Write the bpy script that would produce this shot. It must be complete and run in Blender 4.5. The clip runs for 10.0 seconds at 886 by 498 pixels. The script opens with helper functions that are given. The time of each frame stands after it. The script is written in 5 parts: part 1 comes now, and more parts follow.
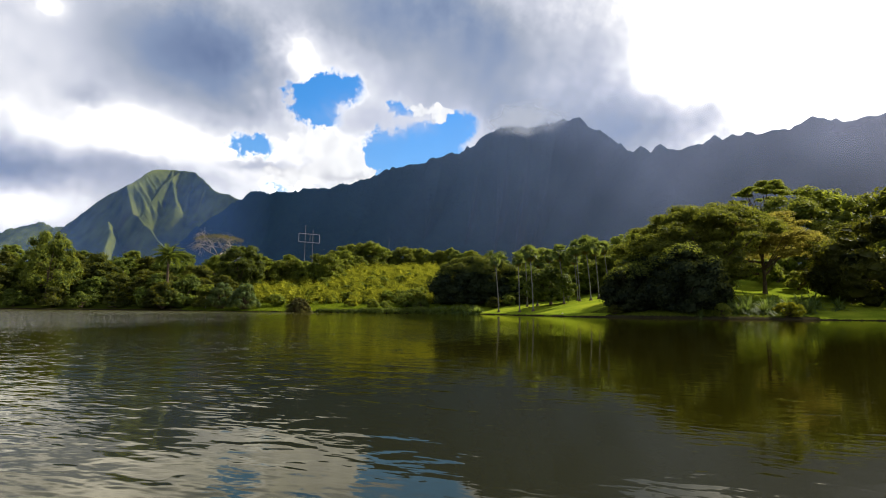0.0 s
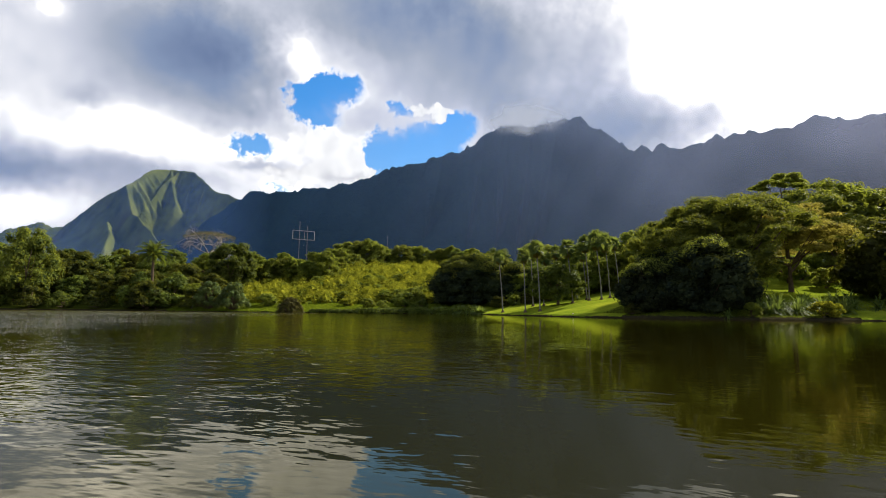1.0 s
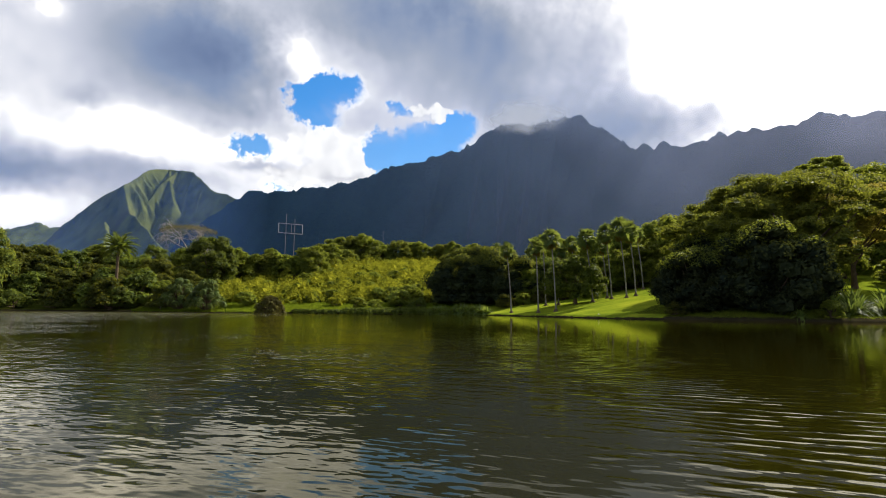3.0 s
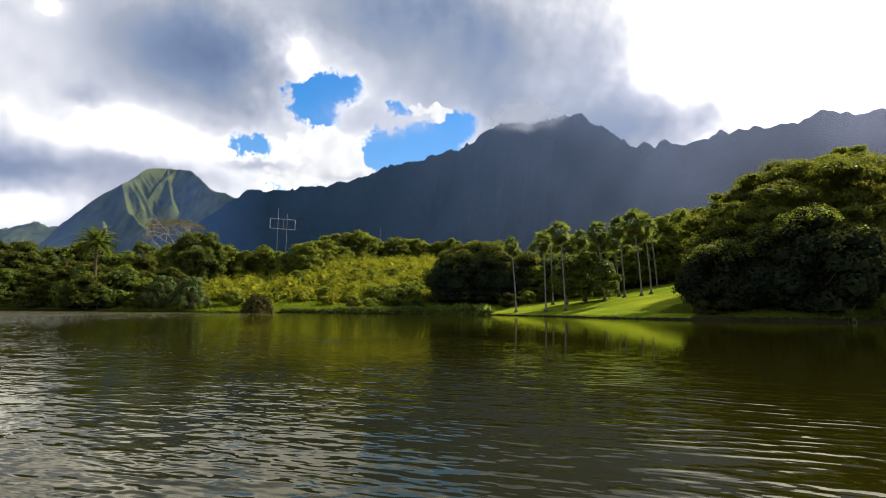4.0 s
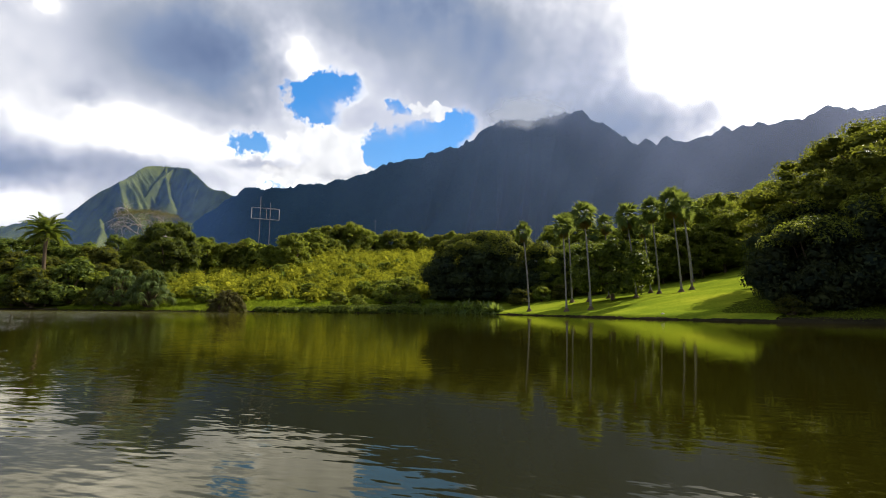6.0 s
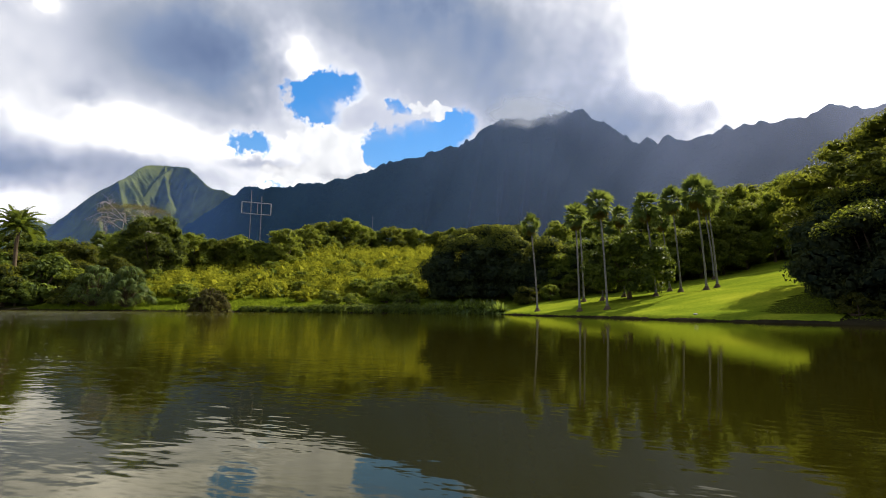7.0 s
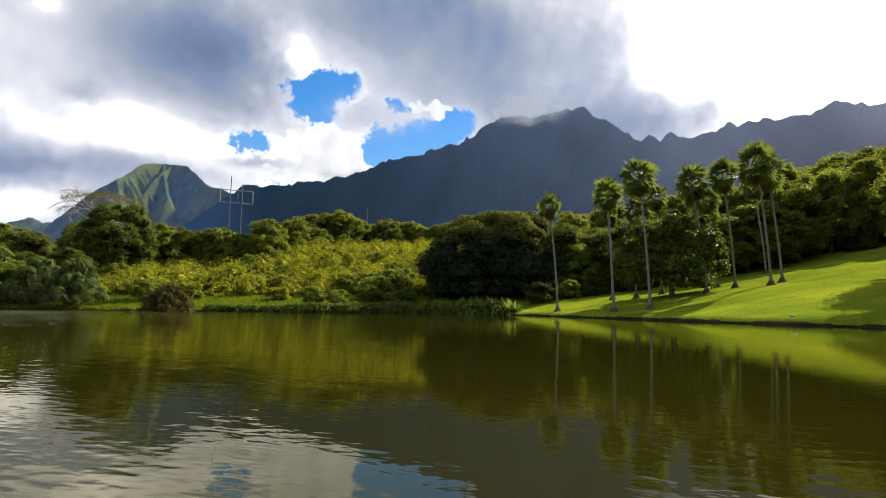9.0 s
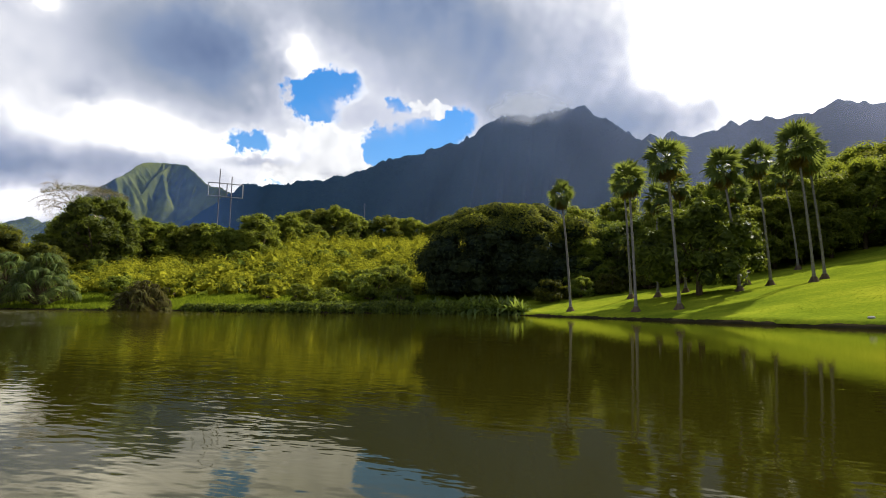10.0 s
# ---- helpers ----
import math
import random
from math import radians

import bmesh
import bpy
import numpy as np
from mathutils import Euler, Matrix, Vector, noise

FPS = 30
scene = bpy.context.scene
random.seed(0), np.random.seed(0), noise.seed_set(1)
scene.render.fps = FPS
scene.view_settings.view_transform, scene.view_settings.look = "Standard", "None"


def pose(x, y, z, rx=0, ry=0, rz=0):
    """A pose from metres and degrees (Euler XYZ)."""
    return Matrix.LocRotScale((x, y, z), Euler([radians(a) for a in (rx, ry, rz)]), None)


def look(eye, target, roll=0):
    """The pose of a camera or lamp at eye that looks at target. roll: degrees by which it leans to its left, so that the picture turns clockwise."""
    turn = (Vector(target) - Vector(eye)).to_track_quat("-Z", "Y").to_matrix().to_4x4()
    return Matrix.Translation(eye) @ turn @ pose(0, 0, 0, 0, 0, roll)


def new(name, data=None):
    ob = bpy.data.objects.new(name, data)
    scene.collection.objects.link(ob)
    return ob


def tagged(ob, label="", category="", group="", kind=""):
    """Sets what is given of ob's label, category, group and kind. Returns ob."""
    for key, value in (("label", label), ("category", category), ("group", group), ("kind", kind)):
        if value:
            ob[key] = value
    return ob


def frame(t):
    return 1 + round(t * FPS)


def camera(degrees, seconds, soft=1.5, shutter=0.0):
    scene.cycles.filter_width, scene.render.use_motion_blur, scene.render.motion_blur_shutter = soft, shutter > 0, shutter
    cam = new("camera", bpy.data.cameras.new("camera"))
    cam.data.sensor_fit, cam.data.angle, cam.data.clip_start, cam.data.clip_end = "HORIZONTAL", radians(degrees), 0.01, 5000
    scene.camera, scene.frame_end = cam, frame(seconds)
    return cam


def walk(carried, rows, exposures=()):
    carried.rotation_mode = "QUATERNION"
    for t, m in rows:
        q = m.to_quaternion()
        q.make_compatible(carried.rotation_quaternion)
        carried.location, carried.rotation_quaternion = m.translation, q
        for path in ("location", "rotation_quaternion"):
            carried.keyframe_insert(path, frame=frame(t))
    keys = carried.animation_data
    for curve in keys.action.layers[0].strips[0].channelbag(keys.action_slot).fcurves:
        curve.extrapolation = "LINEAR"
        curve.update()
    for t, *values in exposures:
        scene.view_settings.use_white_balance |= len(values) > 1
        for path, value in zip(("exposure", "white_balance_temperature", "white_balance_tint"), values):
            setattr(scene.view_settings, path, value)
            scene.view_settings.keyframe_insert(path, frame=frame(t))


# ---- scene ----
import itertools

# x right, y ahead over the lake, z up from the water
cam = camera(82.0, 10.0, soft=1.0)
EYE = 0.84
ROWS = [
    (0.0, 0.000, -0.097, 6.867, -0.592),
    (0.5, 3.629, -0.086, 6.871, -0.570),
    (1.0, 7.221, -0.081, 6.877, -0.548),
    (1.5, 10.771, -0.080, 6.887, -0.527),
    (2.0, 14.262, -0.083, 6.898, -0.507),
    (2.5, 17.735, -0.092, 6.909, -0.490),
    (4.0, 28.131, -0.181, 6.825, -0.466),
    (4.5, 31.568, -0.207, 6.787, -0.466),
    (5.0, 35.027, -0.231, 6.748, -0.467),
    (5.5, 38.492, -0.248, 6.711, -0.471),
    (7.0, 48.273, -0.254, 6.640, -0.479),
    (7.5, 51.314, -0.259, 6.619, -0.493),
    (8.0, 54.296, -0.263, 6.598, -0.509),
    (8.5, 57.304, -0.262, 6.575, -0.526),
    (9.0, 60.304, -0.259, 6.550, -0.542),
    (9.5, 63.208, -0.262, 6.524, -0.557),
    (10.0, 66.000, -0.269, 6.499, -0.573),
]
walk(cam, [(t, pose(0, y, EYE, 90 + pitch, 0, yaw) @ pose(0, 0, 0, 0, 0, -roll)) for t, y, yaw, pitch, roll in ROWS])

# ---- light ----
SUN_AZ, SUN_EL, SUN_POWER = 57.0, 41.0, 5.0
SKY_GAIN = 0.6
scene.view_settings.exposure = 0.7

sun = new("sun", bpy.data.lights.new("sun", "SUN"))
sun.data.energy, sun.data.angle, sun.data.color = SUN_POWER, radians(0.6), (1.0, 0.93, 0.80)
to_sun = Vector((math.sin(radians(SUN_AZ)) * math.cos(radians(SUN_EL)), math.cos(radians(SUN_AZ)) * math.cos(radians(SUN_EL)), math.sin(radians(SUN_EL))))
sun.matrix_world = look(to_sun * 100, (0, 0, 0))


# ---- node helpers ----
def nd(nt, kind, ins=None, **props):
    """A node with its properties and inputs (sockets are linked, values are set)."""
    node = nt.nodes.new(kind)
    for key, value in props.items():
        setattr(node, key, value)
    for key, value in (ins or {}).items():
        socket = node.inputs[key]
        if isinstance(value, bpy.types.NodeSocket):
            nt.links.new(value, socket)
        else:
            socket.default_value = value
    return node


def mth(nt, op, a, b=0.0, c=0.0, clamp=False):
    return nd(nt, "ShaderNodeMath", {0: a, 1: b, 2: c}, operation=op, use_clamp=clamp).outputs[0]


def vec(nt, op, a, b=(0, 0, 0)):
    return nd(nt, "ShaderNodeVectorMath", {0: a, 1: b}, operation=op)


def ramp(nt, fac, stops):
    node = nd(nt, "ShaderNodeValToRGB", {0: fac})
    el = node.color_ramp.elements
    while len(el) < len(stops):
        el.new(0.5)
    for e, (p, c) in zip(el, stops):
        e.position, e.color = p, (*c, 1) if len(c) == 3 else c
    return node.outputs[0]


def noise_tex(nt, co, scale, detail=4.0, rough=0.55, distortion=0.0):
    return nd(nt, "ShaderNodeTexNoise", {"Vector": co, "Scale": scale, "Detail": detail, "Roughness": rough, "Distortion": distortion})


def mixc(nt, fac, a, b, blend="MIX"):
    node = nd(nt, "ShaderNodeMix", data_type="RGBA", blend_type=blend)
    for socket, value in ((node.inputs[0], fac), (node.inputs[6], a), (node.inputs[7], b)):
        if isinstance(value, bpy.types.NodeSocket):
            nt.links.new(value, socket)
        else:
            socket.default_value = (*value, 1) if isinstance(value, tuple) and len(value) == 3 else value
    return node.outputs[2]


# ---- sky ----
def build_sky():
    world = bpy.data.worlds.new("sky")
    scene.world = world
    world.use_nodes = True
    nt = world.node_tree
    nt.nodes.clear()
    co = nd(nt, "ShaderNodeTexCoord").outputs["Generated"]
    sky = nd(nt, "ShaderNodeTexSky", sky_type="NISHITA", sun_disc=False, sun_elevation=radians(SUN_EL), sun_rotation=radians(SUN_AZ), altitude=20.0, air_density=1.0, dust_density=0.4, ozone_density=2.0)
    blue = vec(nt, "MULTIPLY", sky.outputs[0], (0.045 * SKY_GAIN, 0.135 * SKY_GAIN, 0.20 * SKY_GAIN)).outputs[0]
    # azimuth and height in degrees, bent by noise so that no cloud edge is smooth
    sep = nd(nt, "ShaderNodeSeparateXYZ", {0: co})
    az = mth(nt, "MULTIPLY", mth(nt, "ARCTAN2", sep.outputs[0], sep.outputs[1]), 57.2958)
    el = mth(nt, "MULTIPLY", mth(nt, "ARCSINE", sep.outputs[2]), 57.2958)
    flat = nd(nt, "ShaderNodeCombineXYZ", {0: az, 1: el, 2: 0.0}).outputs[0]
    puff = noise_tex(nt, flat, 0.13, 5.0, 0.48)
    billow = noise_tex(nt, flat, 0.5, 4.0, 0.55)
    off = vec(nt, "SUBTRACT", puff.outputs["Color"], (0.5, 0.5, 0.5)).outputs[0]
    off2 = vec(nt, "SUBTRACT", billow.outputs["Color"], (0.5, 0.5, 0.5)).outputs[0]
    p = vec(nt, "ADD", flat, vec(nt, "MULTIPLY", off, (5.5, 4.0, 0)).outputs[0]).outputs[0]
    p = vec(nt, "ADD", p, vec(nt, "MULTIPLY", off2, (2.2, 1.9, 0)).outputs[0]).outputs[0]
    shred = noise_tex(nt, flat, 1.2, 3.0, 0.55)
    off3 = vec(nt, "SUBTRACT", shred.outputs["Color"], (0.5, 0.5, 0.5)).outputs[0]
    p = vec(nt, "ADD", p, vec(nt, "MULTIPLY", off3, (0.7, 0.6, 0)).outputs[0]).outputs[0]

    def blobs(rows, start, place=p):
        total = start
        for a, e, ra, re, w in rows:
            d = vec(nt, "MULTIPLY", vec(nt, "SUBTRACT", place, (a, e, 0)).outputs[0], (1 / ra, 1 / re, 0)).outputs[0]
            q = vec(nt, "DOT_PRODUCT", d, d).outputs["Value"]
            g = mth(nt, "EXPONENT", mth(nt, "MULTIPLY", q, -1.0))
            total = mth(nt, "MULTIPLY_ADD", g, w, total)
        return total

    # knobbly outlines for the gaps and the heaps of cloud in them
    knob = nd(nt, "ShaderNodeTexVoronoi", {"Vector": vec(nt, "ADD", flat, vec(nt, "MULTIPLY", off3, (1.2, 1.2, 0)).outputs[0]).outputs[0], "Scale": 0.62, "Detail": 2.0, "Roughness": 0.55}, feature="SMOOTH_F1").outputs["Distance"]
    near = vec(nt, "ADD", flat, vec(nt, "MULTIPLY", off2, (3.2, 2.6, 0)).outputs[0]).outputs[0]
    near = vec(nt, "ADD", near, vec(nt, "MULTIPLY", off3, (2.4, 2.0, 0)).outputs[0]).outputs[0]
    # gaps in the cloud
    gap = blobs([(-12.4, 23.8, 3.1, 1.5, 1.3), (-15.6, 22.6, 2.5, 1.5, 1.1), (-14.2, 20.6, 2.3, 1.6, 1.1), (-5.1, 22.2, 1.4, 1.0, 1.0), (-21.0, 16.9, 2.3, 1.2, 1.2),
                 (-6.6, 17.9, 2.9, 1.9, 1.2), (-1.6, 18.9, 3.6, 2.0, 1.2), (1.6, 20.6, 2.6, 1.6, 1.0), (-8.6, 15.6, 2.2, 1.7, 0.9), (-1.0, 16.2, 5.0, 1.7, 0.9), (-18.0, 12.9, 2.6, 0.5, 0.6)], 0.0, near)
    rim = nd(nt, "ShaderNodeMapRange", {0: gap, 1: 0.04, 2: 0.5}, interpolation_type="SMOOTHSTEP").outputs[0]
    gap = mth(nt, "MULTIPLY_ADD", mth(nt, "SUBTRACT", billow.outputs[0], 0.5), 0.55, gap)
    gap = mth(nt, "MULTIPLY_ADD", mth(nt, "SUBTRACT", shred.outputs[0], 0.5), 0.3, gap)
    gap = nd(nt, "ShaderNodeMapRange", {0: gap, 1: 0.30, 2: 0.78}, interpolation_type="SMOOTHSTEP").outputs[0]
    # how light the cloud is
    lum = blobs([(-29.5, 25.6, 7.5, 5.0, -0.62), (-23.5, 23.5, 5.0, 4.6, -0.36), (-36.3, 19.6, 2.2, 1.0, -0.22), (-5.0, 31.5, 14.0, 4.5, -0.56),
                 (5.5, 26.0, 9.0, 4.6, -0.37), (12.0, 21.5, 8.0, 3.0, -0.20), (22.5, 18.8, 8.0, 3.4, -0.62), (14.0, 28.0, 5.0, 5.0, -0.10),
                 (-40.5, 12.6, 6.5, 1.7, -0.42), (-30.0, 13.4, 5.0, 0.9, -0.18), (-19.8, 15.3, 3.6, 0.7, -0.30), (-8.5, 20.7, 4.0, 1.4, -0.20),
                 (37.0, 27.0, 13.0, 13.0, 1.0), (-40.0, 26.0, 1.7, 0.9, 0.36), (-16.4, 26.8, 2.6, 1.8, 0.36), (-31.0, 16.8, 9.0, 2.4, 0.32), (-12.6, 17.0, 3.4, 2.0, 0.20), (60.0, 32.0, 16.0, 16.0, 1.2), (-40.5, 8.8, 4.0, 1.6, 0.35)], 0.97)
    # the unseen sky overhead and behind is darkened to deepen the shade
    lum = mth(nt, "SUBTRACT", lum, mth(nt, "MULTIPLY", nd(nt, "ShaderNodeMapRange", {0: el, 1: 33.0, 2: 55.0}).outputs[0], 0.34))
    lum = mth(nt, "SUBTRACT", lum, mth(nt, "MULTIPLY", nd(nt, "ShaderNodeMapRange", {0: mth(nt, "ABSOLUTE", az), 1: 60.0, 2: 110.0}).outputs[0], 0.18))
    lum = mth(nt, "MULTIPLY_ADD", mth(nt, "SUBTRACT", puff.outputs[0], 0.5), 0.50, lum)
    lum = mth(nt, "MULTIPLY_ADD", mth(nt, "SUBTRACT", billow.outputs[0], 0.5), 0.20, lum)
    lum = mth(nt, "MULTIPLY_ADD", rim, 0.10, lum)
    cloud = ramp(nt, mth(nt, "MULTIPLY", lum, 0.5), [(0.08, (0.15, 0.21, 0.37)), (0.20, (0.26, 0.335, 0.50)), (0.31, (0.41, 0.46, 0.57)), (0.41, (0.65, 0.68, 0.79)), (0.49, (0.94, 0.95, 1.01)), (0.6, (1.8, 1.76, 1.76)), (0.8, (3.4, 3.3, 3.2))])
    cloud = vec(nt, "MULTIPLY", cloud, (SKY_GAIN,) * 3).outputs[0]
    blue = mixc(nt, nd(nt, "ShaderNodeMapRange", {0: el, 1: 22.0, 2: 12.0, 3: 0.0, 4: 0.45}).outputs[0], blue, tuple(v * SKY_GAIN for v in (0.46, 0.66, 0.90)))
    col = mixc(nt, gap, cloud, blue)
    # bright heaped cloud before the gaps, with a thin torn sheet beside it
    heap = blobs([(-12.0, 17.4, 3.0, 1.9, 1.2), (-15.6, 17.9, 2.4, 1.3, 1.0), (-10.6, 15.4, 2.6, 1.4, 1.2), (-16.0, 14.2, 6.0, 1.3, 1.0), (-2.4, 22.3, 2.3, 0.9, 1.0), (0.2, 21.7, 1.2, 0.8, 0.9)], 0.0, near)
    heap = mth(nt, "MULTIPLY_ADD", mth(nt, "SUBTRACT", 0.62, knob), 0.55, heap)
    shade = mth(nt, "MULTIPLY_ADD", knob, -0.35, mth(nt, "MULTIPLY_ADD", blobs([(-19.6, 15.2, 3.4, 0.8, 1.0), (-11.0, 14.4, 4.0, 0.5, 0.5)], 0.0, near), -0.5, 1.38))
    heap = nd(nt, "ShaderNodeMapRange", {0: heap, 1: 0.42, 2: 0.62}, interpolation_type="SMOOTHSTEP").outputs[0]
    white = vec(nt, "MULTIPLY", nd(nt, "ShaderNodeCombineXYZ", {0: shade, 1: shade, 2: mth(nt, "MULTIPLY_ADD", shade, 0.85, 0.17)}).outputs[0], (SKY_GAIN,) * 3).outputs[0]
    torn = blobs([(-8.2, 21.0, 3.8, 1.5, 0.75), (-4.5, 20.6, 2.4, 1.0, 0.6)], 0.0, near)
    torn = mth(nt, "MULTIPLY", torn, mth(nt, "MULTIPLY_ADD", shred.outputs[0], 1.4, 0.2), clamp=True)
    col = mixc(nt, torn, col, tuple(v * SKY_GAIN for v in (0.78, 0.80, 0.90)))
    col = mixc(nt, heap, col, white)
    bg = nd(nt, "ShaderNodeBackground", {0: col, 1: 1.0})
    nd(nt, "ShaderNodeOutputWorld", {0: bg.outputs[0]})


build_sky()


# ---- materials ----
def material(name):
    m = bpy.data.materials.new(name)
    m.use_nodes = True
    nt = m.node_tree
    nt.nodes.clear()
    return m, nt


def finish(nt, shader, displacement=None):
    nd(nt, "ShaderNodeOutputMaterial", {"Surface": shader})


def leaf_mat(name, dark, light, through_colour, gloss=0.12, translucent=0.45):
    """Leaves: each its own tint, with light that shines through."""
    m, nt = material(name)
    geo = nd(nt, "ShaderNodeNewGeometry")
    info = nd(nt, "ShaderNodeObjectInfo")
    co = nd(nt, "ShaderNodeTexCoord").outputs["Object"]
    patch = noise_tex(nt, co, 0.35, 3.0)
    f = mth(nt, "MULTIPLY_ADD", mth(nt, "POWER", geo.outputs["Random Per Island"], 1.5), 0.85, mth(nt, "MULTIPLY_ADD", patch.outputs[0], 0.7, -0.25), clamp=True)
    col = mixc(nt, f, dark, light)
    hsv = nd(nt, "ShaderNodeHueSaturation", {"Hue": mth(nt, "MULTIPLY_ADD", info.outputs["Random"], 0.03, 0.485), "Saturation": 1.0, "Value": mth(nt, "MULTIPLY_ADD", info.outputs["Random"], 0.4, 0.8), "Color": col}).outputs[0]
    pb = nd(nt, "ShaderNodeBsdfPrincipled", {"Base Color": hsv, "Roughness": 0.5, "Specular IOR Level": gloss})
    tr = nd(nt, "ShaderNodeBsdfTranslucent", {0: mixc(nt, f, tuple(0.6 * v for v in through_colour), through_colour)})
    finish(nt, nd(nt, "ShaderNodeMixShader", {0: translucent, 1: pb.outputs[0], 2: tr.outputs[0]}).outputs[0])
    return m


def rough_mat(name, stops, scale=1.0, rough=0.9, bump=0.3, stretch=(1, 1, 1), detail=6.0, bump_scale=None):
    """Bark, earth, rock, metal: noise at two scales, with relief."""
    m, nt = material(name)
    co = vec(nt, "MULTIPLY", nd(nt, "ShaderNodeTexCoord").outputs["Object"], stretch).outputs[0]
    big = noise_tex(nt, co, scale * 0.23, 3.0)
    fine = noise_tex(nt, co, scale, detail, 0.65)
    f = mth(nt, "MULTIPLY_ADD", big.outputs[0], 0.6, mth(nt, "MULTIPLY_ADD", fine.outputs[0], 0.8, -0.2), clamp=True)
    bp = nd(nt, "ShaderNodeBump", {"Strength": bump, "Distance": 0.05, "Height": noise_tex(nt, co, bump_scale or scale * 2.0, 4.0).outputs[0]})
    pb = nd(nt, "ShaderNodeBsdfPrincipled", {"Base Color": ramp(nt, f, stops), "Roughness": rough, "Specular IOR Level": 0.0, "Normal": bp.outputs[0]})
    finish(nt, pb.outputs[0])
    return m


LEAF_HILL = leaf_mat("hillside_leaf", (0.055, 0.09, 0.017), (0.375, 0.36, 0.03), (0.46, 0.45, 0.03), gloss=0.0)
LEAF_DARK = leaf_mat("dense_leaf", (0.026, 0.044, 0.018), (0.15, 0.185, 0.026), (0.28, 0.34, 0.03), gloss=0.06, translucent=0.38)
LEAF_DEEP = leaf_mat("leathery_leaf", (0.010, 0.018, 0.012), (0.095, 0.105, 0.02), (0.36, 0.36, 0.025), gloss=0.02, translucent=0.28)
# leaf colour darkened to paint the shaded sides of the crowns
LEAF_SHADED = leaf_mat("shade_darkened_leaf", (0.011, 0.020, 0.018), (0.052, 0.066, 0.027), (0.17, 0.19, 0.03), gloss=0.0, translucent=0.2)
LEAF_MID = leaf_mat("broad_leaf", (0.034, 0.06, 0.02), (0.21, 0.245, 0.032), (0.40, 0.45, 0.04), gloss=0.06, translucent=0.5)
LEAF_FINE = leaf_mat("feathery_leaf", (0.04, 0.066, 0.024), (0.19, 0.21, 0.03), (0.33, 0.35, 0.032), gloss=0.03)
LEAF_GOLD = leaf_mat("golden_leaf", (0.09, 0.085, 0.025), (0.30, 0.26, 0.05), (0.46, 0.40, 0.06), gloss=0.02, translucent=0.55)
LEAF_LILY = leaf_mat("strap_leaf", (0.04, 0.07, 0.02), (0.20, 0.26, 0.05), (0.30, 0.38, 0.05), gloss=0.25)
LEAF_SWORD = leaf_mat("sword_leaf", (0.035, 0.062, 0.020), (0.18, 0.24, 0.055), (0.28, 0.36, 0.055), gloss=0.04, translucent=0.3)
LEAF_WEEP = leaf_mat("weeping_leaf", (0.032, 0.058, 0.02), (0.125, 0.16, 0.042), (0.22, 0.27, 0.045), gloss=0.08)
LEAF_DRY = leaf_mat("wilting_leaf", (0.055, 0.050, 0.018), (0.16, 0.13, 0.045), (0.20, 0.165, 0.045), gloss=0.05)
LEAF_BROWN = leaf_mat("brownish_leaf", (0.032, 0.036, 0.014), (0.105, 0.095, 0.03), (0.15, 0.135, 0.03), gloss=0.02)
LEAF_DEAD = leaf_mat("dry_leaf", (0.11, 0.085, 0.025), (0.24, 0.18, 0.05), (0.40, 0.27, 0.03), gloss=0.05, translucent=0.45)
LEAF_PALM = leaf_mat("palm_leaf", (0.020, 0.042, 0.018), (0.15, 0.20, 0.055), (0.29, 0.35, 0.055), gloss=0.12, translucent=0.45)
GRASS = leaf_mat("grass_blade", (0.08, 0.125, 0.012), (0.19, 0.23, 0.02), (0.26, 0.32, 0.02), gloss=0.0, translucent=0.5)
BARK = rough_mat("bark", [(0.2, (0.05, 0.035, 0.022)), (0.8, (0.16, 0.12, 0.08))], 3.0, stretch=(3, 3, 0.6), bump=0.6)
PALM_BARK = rough_mat("palm_bark", [(0.2, (0.10, 0.095, 0.085)), (0.8, (0.27, 0.255, 0.23))], 2.0, stretch=(1, 1, 5), bump=0.5)
PALE_WOOD = rough_mat("bleached_wood", [(0.2, (0.20, 0.165, 0.13)), (0.8, (0.42, 0.36, 0.29))], 2.0)
RUST = rough_mat("rusty_steel", [(0.2, (0.055, 0.055, 0.06)), (0.8, (0.17, 0.165, 0.17))], 4.0, rough=0.6)
EARTH = rough_mat("bank_earth", [(0.2, (0.012, 0.011, 0.007)), (0.8, (0.04, 0.034, 0.018))], 1.5)
# paler than the posts: the sun's highlight is put into the panel's colour
PALE_STEEL = rough_mat("highlight_pale_steel", [(0.2, (0.16, 0.165, 0.17)), (0.8, (0.34, 0.34, 0.34))], 4.0, rough=0.5)
STONE = rough_mat("pale_stone", [(0.2, (0.25, 0.25, 0.23)), (0.8, (0.48, 0.47, 0.44))], 5.0)


